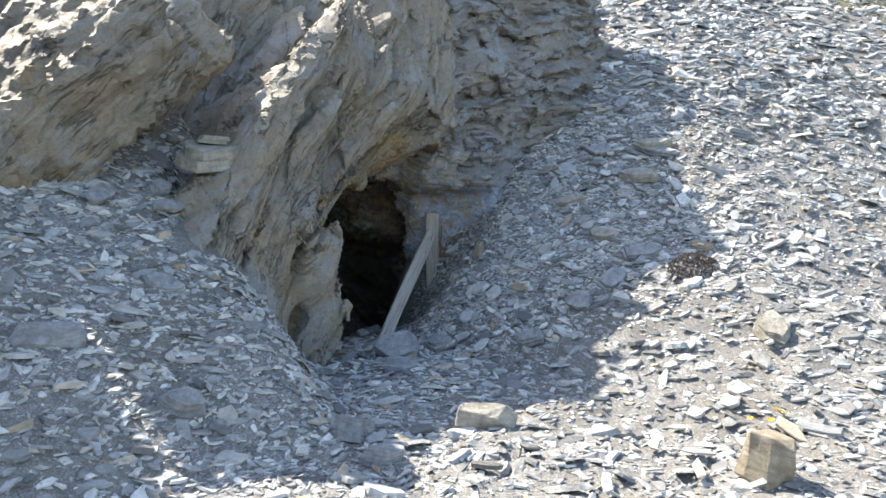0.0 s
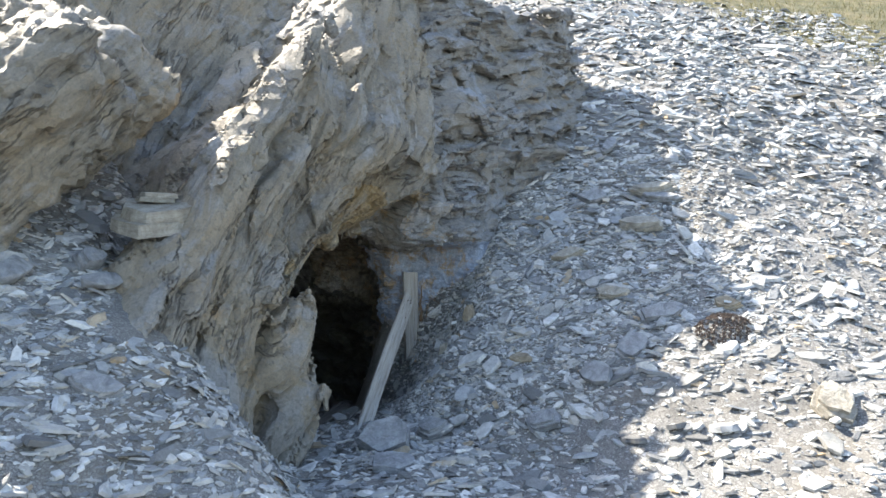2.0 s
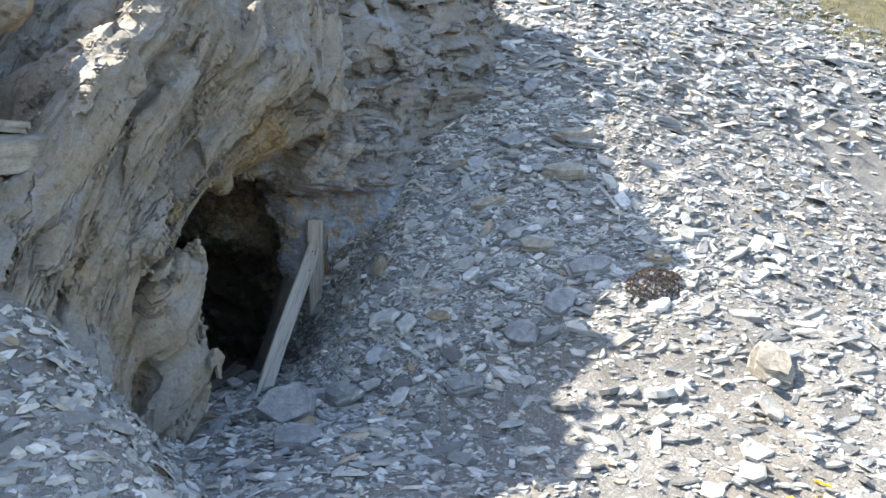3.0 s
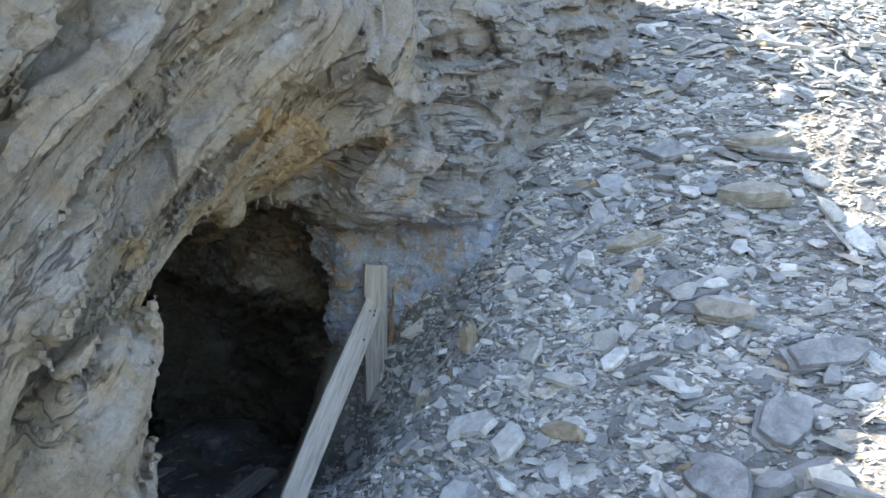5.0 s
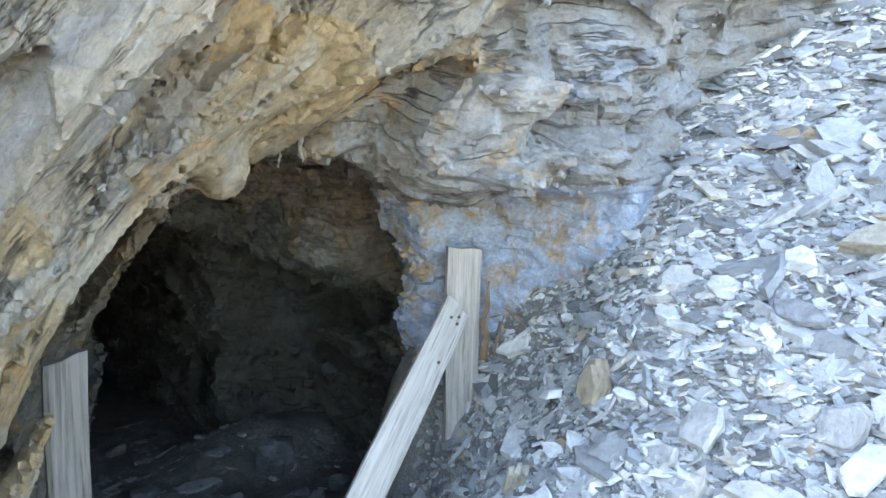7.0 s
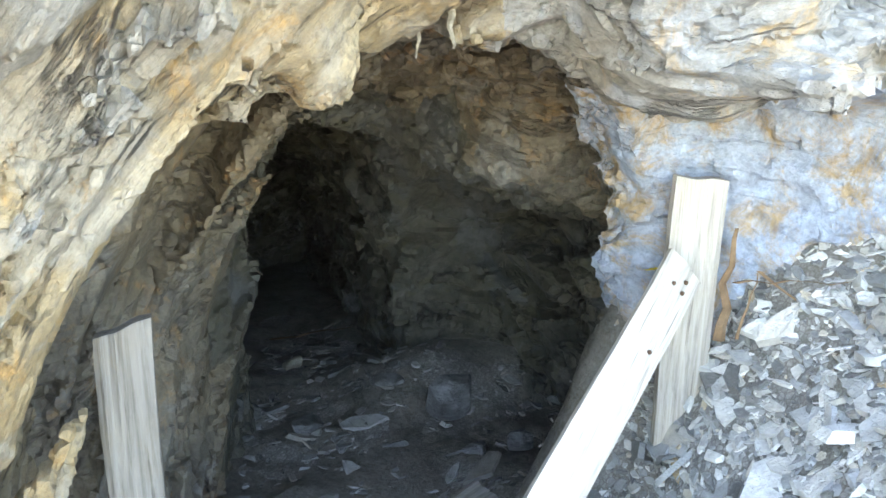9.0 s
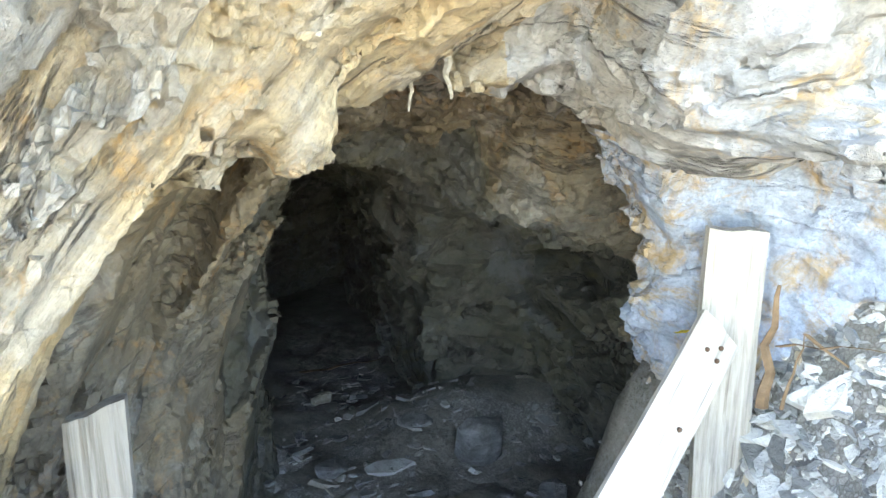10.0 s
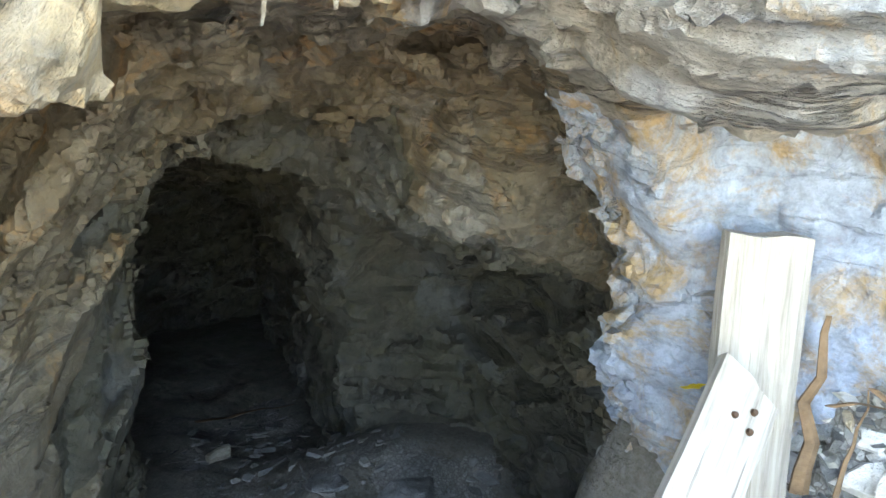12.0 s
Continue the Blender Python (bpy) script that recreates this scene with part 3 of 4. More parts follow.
def tilted_block(x, y, z, edge, half, r=0.08):
    """A rounded block below and behind its upper edge's middle."""
    c = Vector(edge) - FACE * half[1] - TOP * half[2]
    q = [np.abs((x - c.x) * a.x + (y - c.y) * a.y + (z - c.z) * a.z) - h + r for a, h in ((AXIS, half[0]), (FACE, half[1]), (TOP, half[2]))]
    out = np.sqrt(sum(np.maximum(a, 0) ** 2 for a in q))
    return out + np.minimum(np.maximum(np.maximum(q[0], q[1]), q[2]), 0) - r


def outcrop_shape(x, y, z):
    a = tilted_block(x, y, z, (-2.73, 5.18, 2.32), (1.05, 0.8, 0.36))
    b = tilted_block(x, y, z, (-2.38, 6.03, 2.9), (0.5, 0.6, 0.34))
    # c and e: masses added mostly out of view to shade the bank
    c = (np.sqrt(((x + 3.95) / 0.6) ** 2 + ((y - 5.1) / 0.9) ** 2 + ((z - 1.6) / 2.3) ** 2) - 1) * 0.6
    e = (np.sqrt(((x + 5.0) / 1.4) ** 2 + ((y - 8.1) / 1.2) ** 2 + ((z - 3.0) / 2.5) ** 2) - 1) * 1.2
    return smin(smin(smin(a, b, 0.04), c, 0.04), e, 0.04)


def outcrop_relief(x, y, z):
    u, v, w = (x * a.x + y * a.y + z * a.z for a in (AXIS, FACE, TOP))
    return 0.09 * facets(u / 0.7, v / 0.4, w / 0.3, 33) + 0.04 * facets(u / 0.25, v / 0.12, w / 0.12, 91) + 0.05 * vnoise(x * 1.7, y * 1.7, z * 1.7, 8)


def build_outcrop():
    v, q = sampled(outcrop_shape, (-6.6, 3.9, 0.2), (-0.9, 9.5, 5.9), 0.046, outcrop_relief)
    v = crag(v, q, (0.12, 0.06, 0.05), 0.022, 151, lambda x, y, z: [x * a.x + y * a.y + z * a.z for a in (AXIS, FACE, TOP)])
    ob = make_mesh("rock_outcrop", v.tolist(), q.tolist(), ROCK_TAN)
    ob.data.set_sharp_from_angle(angle=radians(28))
    x, y, z = v.T
    me = ob.data
    u, w = x * AXIS.x + y * AXIS.y + z * AXIS.z, x * TOP.x + y * TOP.y + z * TOP.z
    loops = np.empty(len(me.loops), np.int32)
    me.loops.foreach_get("vertex_index", loops)
    me.uv_layers.new(name="leaf").data.foreach_set("uv", np.stack([u[loops] * 0.6, w[loops] * 5 + u[loops] * 0.3], 1).astype(np.float32).ravel())
    return tagged(ob, "tilted block of tan schist above the scree bank, with added shading masses", "rock outcrop", kind="structure")


build_outcrop()

# ---- timber at the mouth ----


def timber(name, base, top, width, thick, facing, label, seed, slant=0.0, taper=0.0, warp=0.01, wood=PLANK):
    """A sawn plank from base to top, with worn edges, a slightly wavy outline and drying cracks."""
    rnd = random.Random(seed)
    base, top = Vector(base), Vector(top)
    length = (top - base).length
    bm = bmesh.new()
    rows, cols = 26, 8
    ring = []
    phase = rnd.random() * 6
    cracks = [rnd.uniform(0.15, 0.85) for _ in range(4)]
    for r in range(rows + 1):
        f = r / rows
        z = f * length
        w = width * (1 + taper * (0.5 - f)) * (1 + 0.03 * math.sin(7 * f + phase) + rnd.uniform(-0.012, 0.012))
        shift = warp * math.sin(4 * f + phase)
        loop = []
        for side in (1, -1):
            for c in range(cols + 1):
                u = c / cols if side > 0 else 1 - c / cols
                edge = min(u, 1 - u) * width
                y = side * thick / 2 * min(1, 0.72 + 0.28 * edge / 0.012)
                for k in cracks:
                    if abs(u - k - 0.02 * math.sin(9 * f + k * 20)) < 0.06 and math.sin(5 * f + 40 * k) > -0.2:
                        y *= 0.86
                zz = z + (slant * (u - 0.5) * width + 0.003 * math.sin(9 * u + phase) if r == rows else 0)
                loop.append(bm.verts.new(((u - 0.5) * w + shift, y + 0.3 * warp * math.sin(3 * f), zz)))
        ring.append(loop)
    n = len(ring[0])
    for a, b in zip(ring, ring[1:]):
        for i in range(n):
            bm.faces.new((a[i], a[(i + 1) % n], b[(i + 1) % n], b[i]))
    for loop in (ring[0], ring[-1]):
        for i in range(cols):
            bm.faces.new((loop[i], loop[i + 1], loop[n - 2 - i], loop[n - 1 - i]))
    bmesh.ops.recalc_face_normals(bm, faces=bm.faces)
    ob = new(name)
    part("plank", bm, wood, ob)
    up = (top - base).normalized()
    out = Vector(facing)
    out = (out - up * out.dot(up)).normalized()
    ob.matrix_world = Matrix.Translation(base) @ Matrix((out.cross(up) * -1, -out, up)).transposed().to_4x4()
    return tagged(ob, label, name.split("_")[-1])


def nail(parent, x, z, y, size=0.007):
    """A nail's round head on the face of a plank."""
    bm = bmesh.new()
    bmesh.ops.create_cone(bm, cap_ends=True, segments=10, radius1=size, radius2=size * 0.7, depth=0.006)
    bmesh.ops.rotate(bm, verts=bm.verts, matrix=Matrix.Rotation(radians(90), 3, "X"))
    ob = part("nail", bm, NAIL, parent, "rusty nail head")
    ob.location = (x, y, z)


post = timber("timber_post", (-0.13, 8.53, 0.25), (-0.115, 8.53, 1.455), 0.155, 0.05, (0.45, -1, 0), "upright weathered grey plank post by the tunnel mouth", 3, slant=-0.05, taper=0.1)
brace = timber("timber_brace", (-0.58, 7.22, 0.2), (-0.145, 8.41, 1.225), 0.125, 0.032, (0.62, -0.75, 0.55), "grey sawn plank leaning as a brace against a post", 5, slant=-0.3)
left_post = timber("timber_post", (-1.26, 7.44, -0.05), (-1.31, 7.52, 1.175), 0.125, 0.06, (0.75, -0.85, 0.1), "short weathered grey timber post with deep drying cracks", 8, slant=0.35, taper=0.0, warp=0.016, wood=OLD_PLANK)
LEN = (Vector((-0.145, 8.41, 1.225)) - Vector((-0.58, 7.22, 0.2))).length
for nx, nz in ((0.03, LEN - 0.05), (0.0, LEN - 0.075), (0.035, LEN - 0.085), (0.03, LEN - 0.29)):
    nail(brace, nx, nz, -0.017)


def splinter(base, top, r, seed):
    bm = bmesh.new()
    rnd = random.Random(seed)
    base, top = Vector(base), Vector(top)
    prev = None
    for i in range(7):
        f = i / 6
        c = base.lerp(top, f) + Vector((rnd.uniform(-1, 1), rnd.uniform(-1, 1), rnd.uniform(-1, 1))) * r * 0.8
        k = r * (1 - 0.75 * f)
        ring = [bm.verts.new(c + Vector((math.cos(a) * k, math.sin(a) * k * 0.5, 0))) for a in (0, 1.2, 2.5, 3.9, 5.1)]
        if prev:
            for j in range(5):
                bm.faces.new((prev[j], prev[(j + 1) % 5], ring[(j + 1) % 5], ring[j]))
        prev = ring
    return bm


ROOT = plain("brown_splintered_wood", (0.23, 0.15, 0.09), 0.9, 0.0, 0.5)
strip = part("bark_strip", splinter((-0.02, 8.545, 0.95), (-0.025, 8.55, 1.33), 0.02, 1), ROOT)
strip["label"] = "strip of brown splintered bark"
strip.parent = post
strip.matrix_parent_inverse = post.matrix_world.inverted()
for i, (a, b, r) in enumerate((((0.0, 8.5, 1.16), (0.28, 8.42, 1.22), 0.012), ((0.06, 8.49, 1.2), (0.25, 8.5, 1.08), 0.009), ((0.02, 8.47, 1.0), (0.06, 8.5, 1.2), 0.006))):
    tagged(part("twig", splinter(a, b, r, 10 + i), ROOT), "thin brown dry twig on the scree", "twig", group="twigs by the post")

# ---- loose stones ----


def hull_bm(size, seed, flat=0.0, points=22, bevel=0.006):
    """A broken stone: the hull of scattered points, its edges blunted."""
    rnd = random.Random(seed)
    bm = bmesh.new()
    for _ in range(points):
        v = Vector((rnd.gauss(0, 1), rnd.gauss(0, 1), rnd.gauss(0, 1))).normalized()
        m = max(abs(v.x), abs(v.y), abs(v.z))
        v = v.lerp(v / m, 0.65 + 0.3 * flat) * rnd.uniform(0.86, 1.0)
        bm.verts.new((v.x * size[0] / 2, v.y * size[1] / 2, v.z * size[2] / 2))
    made = bmesh.ops.convex_hull(bm, input=bm.verts)
    bmesh.ops.delete(bm, geom=[g for g in made["geom_interior"] if isinstance(g, bmesh.types.BMVert)], context="VERTS")
    bmesh.ops.dissolve_limit(bm, angle_limit=radians(9), verts=bm.verts, edges=bm.edges)
    bmesh.ops.bevel(bm, geom=bm.edges[:], offset=bevel, segments=1, affect="EDGES")
    bmesh.ops.triangulate(bm, faces=bm.faces)
    bmesh.ops.subdivide_edges(bm, edges=[e for e in bm.edges if e.calc_length() > 0.05], cuts=1)
    for v in bm.verts:
        v.co += v.normal * 0.009 * noise.noise(v.co * 18 + Vector((seed, 0, 0)))
    return bm


def slab_bm(size, seed):
    """A slate slab: two or three broken sheets on one another, with sharp uneven outlines."""
    rnd = random.Random(seed)
    bm = bmesh.new()
    sheets = rnd.choice((2, 3, 3))
    sides = rnd.randint(6, 9)
    turn = rnd.uniform(0, 6.28)
    outline = [((i + rnd.uniform(-0.32, 0.32)) * 2 * math.pi / sides + turn, rnd.uniform(0.78, 1.12)) for i in range(sides)]
    for k in range(sheets):
        low, high = -0.5 + k / sheets - 0.02, -0.5 + (k + 1) / sheets
        shrink = 1 - 0.09 * k * rnd.uniform(0.3, 1.4)
        dx, dy = rnd.uniform(-0.05, 0.05), rnd.uniform(-0.05, 0.05)
        rings = []
        for z, f in ((low, 0.97), (high, 0.93)):
            ring = []
            for a, r in outline:
                f2 = f * shrink * r * rnd.uniform(0.93, 1.03)
                ring.append(bm.verts.new(((math.cos(a) * f2 / 2 + dx) * size[0], (math.sin(a) * f2 / 2 + dy) * size[1], (z + rnd.uniform(-0.05, 0.05)) * size[2])))
            rings.append(ring)
        bm.faces.new(rings[0][::-1])
        bm.faces.new(rings[1])
        for i in range(sides):
            j = (i + 1) % sides
            bm.faces.new((rings[0][i], rings[0][j], rings[1][j], rings[1][i]))
    bmesh.ops.bevel(bm, geom=bm.edges[:], offset=0.003, segments=1, affect="EDGES")
    return bm


def slope_frame(x, y, turn, lean=0.0, tip=0.0):
    e = 0.08
    z = float(ground_height(np.float64(x), np.float64(y)))
    gx = float(ground_height(np.float64(x + e), np.float64(y)) - ground_height(np.float64(x - e), np.float64(y))) / (2 * e)
    gy = float(ground_height(np.float64(x), np.float64(y + e)) - ground_height(np.float64(x), np.float64(y - e))) / (2 * e)
    n = Vector((-gx, -gy, 1)).normalized()
    q = n.to_track_quat("Z", "Y").to_matrix().to_4x4()
    return Matrix.Translation((x, y, z)) @ q @ pose(0, 0, 0, lean, tip, turn)


def stone(name, x, y, size, turn, material, label, seed, lift=0.3, lean=0.0, tip=0.0, flat=0.7, category="stone", group=""):
    ob = part(name, slab_bm(size, seed) if size[2] < 0.52 * size[1] else hull_bm(size, seed, flat), material)
    ob.matrix_world = slope_frame(x, y, turn, lean, tip) @ Matrix.Translation((0, 0, size[2] * lift))
    return tagged(ob, label, category, group)


stone("boulder", 1.74, 4.04, (0.36, 0.27, 0.31), 25, TAN_STONE, "angular ochre boulder lying on sunlit gravel", 4, 0.32, 8, 12, 0.2, "boulder")
stone("stone_block", 0.29, 4.95, (0.42, 0.26, 0.2), -8, BUFF_STONE, "flat-topped pale buff stone block at the shadow's edge", 7, 0.35, 5, 4, 0.9)
stone("stone_slab", -0.58, 4.55, (0.46, 0.3, 0.14), -28, GREY_STONE, "large blue-grey slate slab among rubble", 9, 0.65, -14, 12, 0.8)
stone("stone_slab", -0.33, 4.2, (0.3, 0.2, 0.1), 10, GREY_STONE, "blue-grey slate slab half sunk in gravel", 12, 0.6, 0, 0, 0.8)
stone("stone_slab", -0.4, 6.68, (0.44, 0.42, 0.15), 12, GREY_STONE, "upright grey slab in front of the tunnel mouth", 15, 0.5, 38, -8, 0.9)
stone("stone", -0.29, 6.41, (0.16, 0.12, 0.07), 20, TAN_STONE, "small ochre stone below a grey slab", 18, 0.4, 20)
stone("stone_slab", -0.34, 6.17, (0.4, 0.3, 0.1), 5, GREY_STONE, "low grey slate slab in the trodden hollow", 21, 0.35, 8, 4)
stone("stone_slab", 1.79, 6.86, (0.46, 0.2, 0.08), 20, GREY_STONE, "long blue-grey slate slab on the scree", 24, 0.4, 10, 0)
stone("stone_slab", 2.48, 5.62, (0.3, 0.36, 0.09), 10, BUFF_STONE, "pale sunlit slab standing out of the scree", 27, 0.4, 15, 0)
stone("stone_slab", 1.0, 7.36, (0.16, 0.18, 0.04), 0, PALE_STONE, "rounded white flake of stone on grey scree", 30, 0.5, 22, 0)
stone("stone_slab", 0.72, 7.02, (0.24, 0.11, 0.06), -4, TAN_STONE, "buff-brown elongated stone on the scree", 33, 0.4, 10)
stone("stone_slab", 2.32, 8.42, (0.5, 0.22, 0.08), 5, BUFF_STONE, "stacked buff slate slab on the steep scree", 36, 0.5, -12)
stone("stone_slab", 2.4, 8.3, (0.4, 0.2, 0.06), -5, GREY_STONE, "thin grey slab under a buff slab", 37, 0.3, -8)
stone("stone_slab", 2.08, 7.95, (0.5, 0.2, 0.09), 0, BUFF_STONE, "long pale slab bedded in the scree", 39, 0.4, -5)
stone("stone_slab", -2.2, 4.15, (0.42, 0.2, 0.16), -14, GREY_STONE, "large grey stone half buried in the bank", 42, 0.2, 6)
stone("stone_slab", -1.87, 5.0, (0.34, 0.18, 0.06), -30, GREY_STONE, "smooth grey slate slab lying on the bank", 45, 0.5, 8)
stone("stone_slab", -1.47, 4.25, (0.32, 0.22, 0.1), -30, GREY_STONE, "bluish slate slab lying on the bank", 48, 0.4, 6)
stone("stone_slab", -0.02, 6.82, (0.36, 0.2, 0.1), 15, GREY_STONE, "grey slate slab at the foot of the scree", 50, 0.4, 12)
stone("stone_slab", 0.75, 6.35, (0.32, 0.18, 0.08), 25, GREY_STONE, "blue-grey slate slab at the foot of the scree", 52, 0.4, 12)
stone("stone_slab", 1.2, 6.5, (0.3, 0.22, 0.08), -15, GREY_STONE, "blue-grey slate slab on the shaded scree", 54, 0.4, 12)
stone("stone_slab", 1.35, 7.9, (0.4, 0.14, 0.07), 30, BUFF_STONE, "long pale slate splinter on the scree", 56, 0.4, 8)
stone("stone_slab", 1.0, 7.75, (0.3, 0.12, 0.06), -20, GREY_STONE, "slate splinter on the scree beside the cliff", 58, 0.4, 8)
stone("stone_slab", 0.4, 7.85, (0.12, 0.2, 0.07), 20, TAN_STONE, "buff stone chunk leaning on the scree", 60, 0.5, 30)
stone("stone_slab", 0.15, 7.7, (0.09, 0.18, 0.06), -15, BUFF_STONE, "pale wedge of stone on the scree", 62, 0.5, 30)
stone("shiny_shard", -0.52, 6.3, (0.06, 0.05, 0.04), 0, PALE_STONE, "small glossy whitish shard in the gravel", 64, 0.6)
for i, (x, y, a, b, turn, kind, look_of) in enumerate((
        (1.41, 7.54, 0.2, 0.14, 15, GREY_STONE, "grey slate slab bedded in the shaded scree"),
        (1.53, 7.25, 0.32, 0.17, -6, BUFF_STONE, "broad buff-grey slate slab on the scree"),
        (1.32, 7.15, 0.22, 0.13, 40, GREY_STONE, "pointed grey slate slab on the scree"),
        (1.5, 6.63, 0.36, 0.24, 60, GREY_STONE, "large blue-grey slate slab tilted in the scree"),
        (1.78, 8.54, 0.34, 0.2, 10, GREY_STONE, "grey slate slab high on the shaded scree"),
        (2.15, 9.25, 0.34, 0.16, 70, GREY_STONE, "narrow bluish slab near the cliff's foot"),
        (2.3, 6.76, 0.26, 0.14, -20, TAN_STONE, "rusty brown slab at the shadow's edge"))):
    stone("stone_slab", x, y, (a, b, 0.06), turn, kind, look_of, 400 + i, 0.5, 10)
ledge = part("rock_ledge", slab_bm((0.66, 0.5, 0.16), 70), BUFF_STONE)
ledge.matrix_world = pose(-1.87, 6.05, 1.93, 14, 8, -18)
tagged(ledge, "buff wedge-shaped slab resting on the buttress shoulder", "rock slab")
cap = part("stone_slab", slab_bm((0.3, 0.2, 0.06), 72), BUFF_STONE)
cap.matrix_world = pose(-1.84, 6.12, 2.06, 6, 4, 10)
tagged(cap, "small flat stone lying on a wedge-shaped slab", "stone")
for i, (x, y, a, b) in enumerate(((-2.1, 5.75, 0.3, 0.14), (-2.22, 5.9, 0.24, 0.2), (-2.5, 5.5, 0.26, 0.16))):
    stone("stone_slab", x, y, (a, b, 0.09), 20 * i, GREY_STONE, "grey slate slab lying on the bank", 80 + i, 0.4, 6)


# Grey slab colours at about half tone, darkened for shade in the tunnel.
SHADE_STONE = stone_material("shaded_grey_stone", (0.25, 0.255, 0.26), (0.11, 0.11, 0.11))


def tunnel_stone(s, d, size, turn, seed, label, material=None, lift=0.35, lean=0.0):
    x, y = to_world(s, d)
    return stone("stone", x, y, size, turn, material or SHADE_STONE, label, seed, lift, lean, 0, 0.4, group="stones in the tunnel")


tunnel_stone(1.08, -2.4, (0.3, 0.2, 0.3), 20, 101, "pointed dark stone on the tunnel floor")
tunnel_stone(0.98, -1.9, (0.16, 0.12, 0.1), 50, 102, "bluish stone on the tunnel floor")
tunnel_stone(1.2, -1.85, (0.14, 0.1, 0.12), 10, 103, "grey stone on the tunnel floor")
tunnel_stone(0.35, -2.6, (0.24, 0.14, 0.08), 40, 104, "dark flat stone on the tunnel floor")
tunnel_stone(-0.1, -1.9, (0.2, 0.14, 0.08), 0, 105, "dark flat stone beside the tunnel wall")
tunnel_stone(0.1, -2.9, (0.2, 0.15, 0.1), 70, 106, "dark stone beside the tunnel wall")
tunnel_stone(0.85, -2.7, (0.26, 0.14, 0.08), 15, 107, "dark flat stone on the tunnel floor")
tunnel_stone(0.5, -3.6, (0.14, 0.1, 0.1), 15, 108, "small pale stone deep in the tunnel", BUFF_STONE)


def on_floor(s, d, up=0.0):
    x, y = to_world(s, d)
    return x, y, float(ground_height(np.float64(x), np.float64(y))) + up


board = timber("timber_board", on_floor(0.1, -1.15, 0.03), on_floor(0.75, -1.35, 0.07), 0.14, 0.05, (0, -0.3, 1), "dark weathered board lying on the tunnel floor", 31, wood=OLD_PLANK)
pole = part("timber_pole", splinter(on_floor(0.45, -4.0, 0.1), on_floor(0.98, -3.9, 0.16), 0.028, 61), ROOT)
tagged(pole, "thin timber pole lying deep in the tunnel", "pole")

# ---- hanging drips of rock, leaves, brown litter ----
for i, (s, d, z, r, l) in enumerate(((0.29, -0.73, 1.82, 0.012, 0.09), (0.2, -0.74, 1.8, 0.008, 0.08))):
    x, y = to_world(s, d)
    tagged(part("rock_drip", splinter((x, y, z + l), (x, y, z - 0.01), r, 200 + i), BUFF_STONE), "small buff drip of rock hanging from the overhang", "rock drip", group="drips in the mouth")


def leaf(x, y, z, size, turn, seed):
    """A dry maple-like leaf, lobed and slightly cupped."""
    rnd = random.Random(seed)
    bm = bmesh.new()
    mid = bm.verts.new((0, 0, 0))
    rim = []
    for i in range(15):
        a = i / 15 * 2 * math.pi
        r = size * (0.6 + 0.4 * (i % 3 == 0)) * rnd.uniform(0.85, 1.1)
        rim.append(bm.verts.new((r * math.cos(a), r * math.sin(a), size * 0.25 * rnd.uniform(0.2, 1))))
    for i in range(15):
        bm.faces.new((mid, rim[i], rim[(i + 1) % 15]))
    bmesh.ops.solidify(bm, geom=bm.faces[:], thickness=0.0012)
    ob = part("leaf", bm, LEAF)
    ob.matrix_world = pose(x, y, z, rnd.uniform(-20, 20), rnd.uniform(-20, 20), turn)
    return tagged(ob, "bright yellow fallen leaf", "leaf", group="yellow leaves")


for i, (x, y, k) in enumerate(((2.14, 4.75, 0.06), (1.95, 4.72, 0.03), (2.05, 4.66, 0.03))):
    leaf(x, y, float(ground_rough(np.float64(x), np.float64(y))) + 0.07, k, 40 * i, i)
leaf(-0.225, 8.4, 1.2, 0.025, 20, 9)


def litter():
    """A patch of red-brown broken litter at the shadow's edge."""
    rnd = random.Random(77)
    bm = bmesh.new()
    for _ in range(420):
        a, r = rnd.uniform(0, 6.28), math.sqrt(rnd.random())
        x, y = 2.14 + 0.22 * r * math.cos(a), 6.47 + 0.14 * r * math.sin(a)
        z = float(ground_rough(np.float64(x), np.float64(y))) + 0.075 * (1 - r * r) + 0.015
        m = pose(x, y, z, rnd.uniform(0, 360), rnd.uniform(0, 360), rnd.uniform(0, 360)) @ Matrix.Diagonal((rnd.uniform(0.01, 0.03), 0.01, 0.006, 1))
        bmesh.ops.create_cube(bm, size=1.0, matrix=m)
    return tagged(part("litter_patch", bm, RUST_BITS), "patch of red-brown crumbled litter on the scree", "litter", kind="stuff")


litter()

# ---- slate chips: countless small ones joined, the larger ones singly ----


def slopes(x, y):
    e = 0.06
    gx = (ground_height(x + e, y) - ground_height(x - e, y)) / (2 * e)
    gy = (ground_height(x, y + e) - ground_height(x, y - e)) / (2 * e)
    n = np.stack([-gx, -gy, np.ones_like(x)], 1)
    return n / np.linalg.norm(n, axis=1)[:, None]


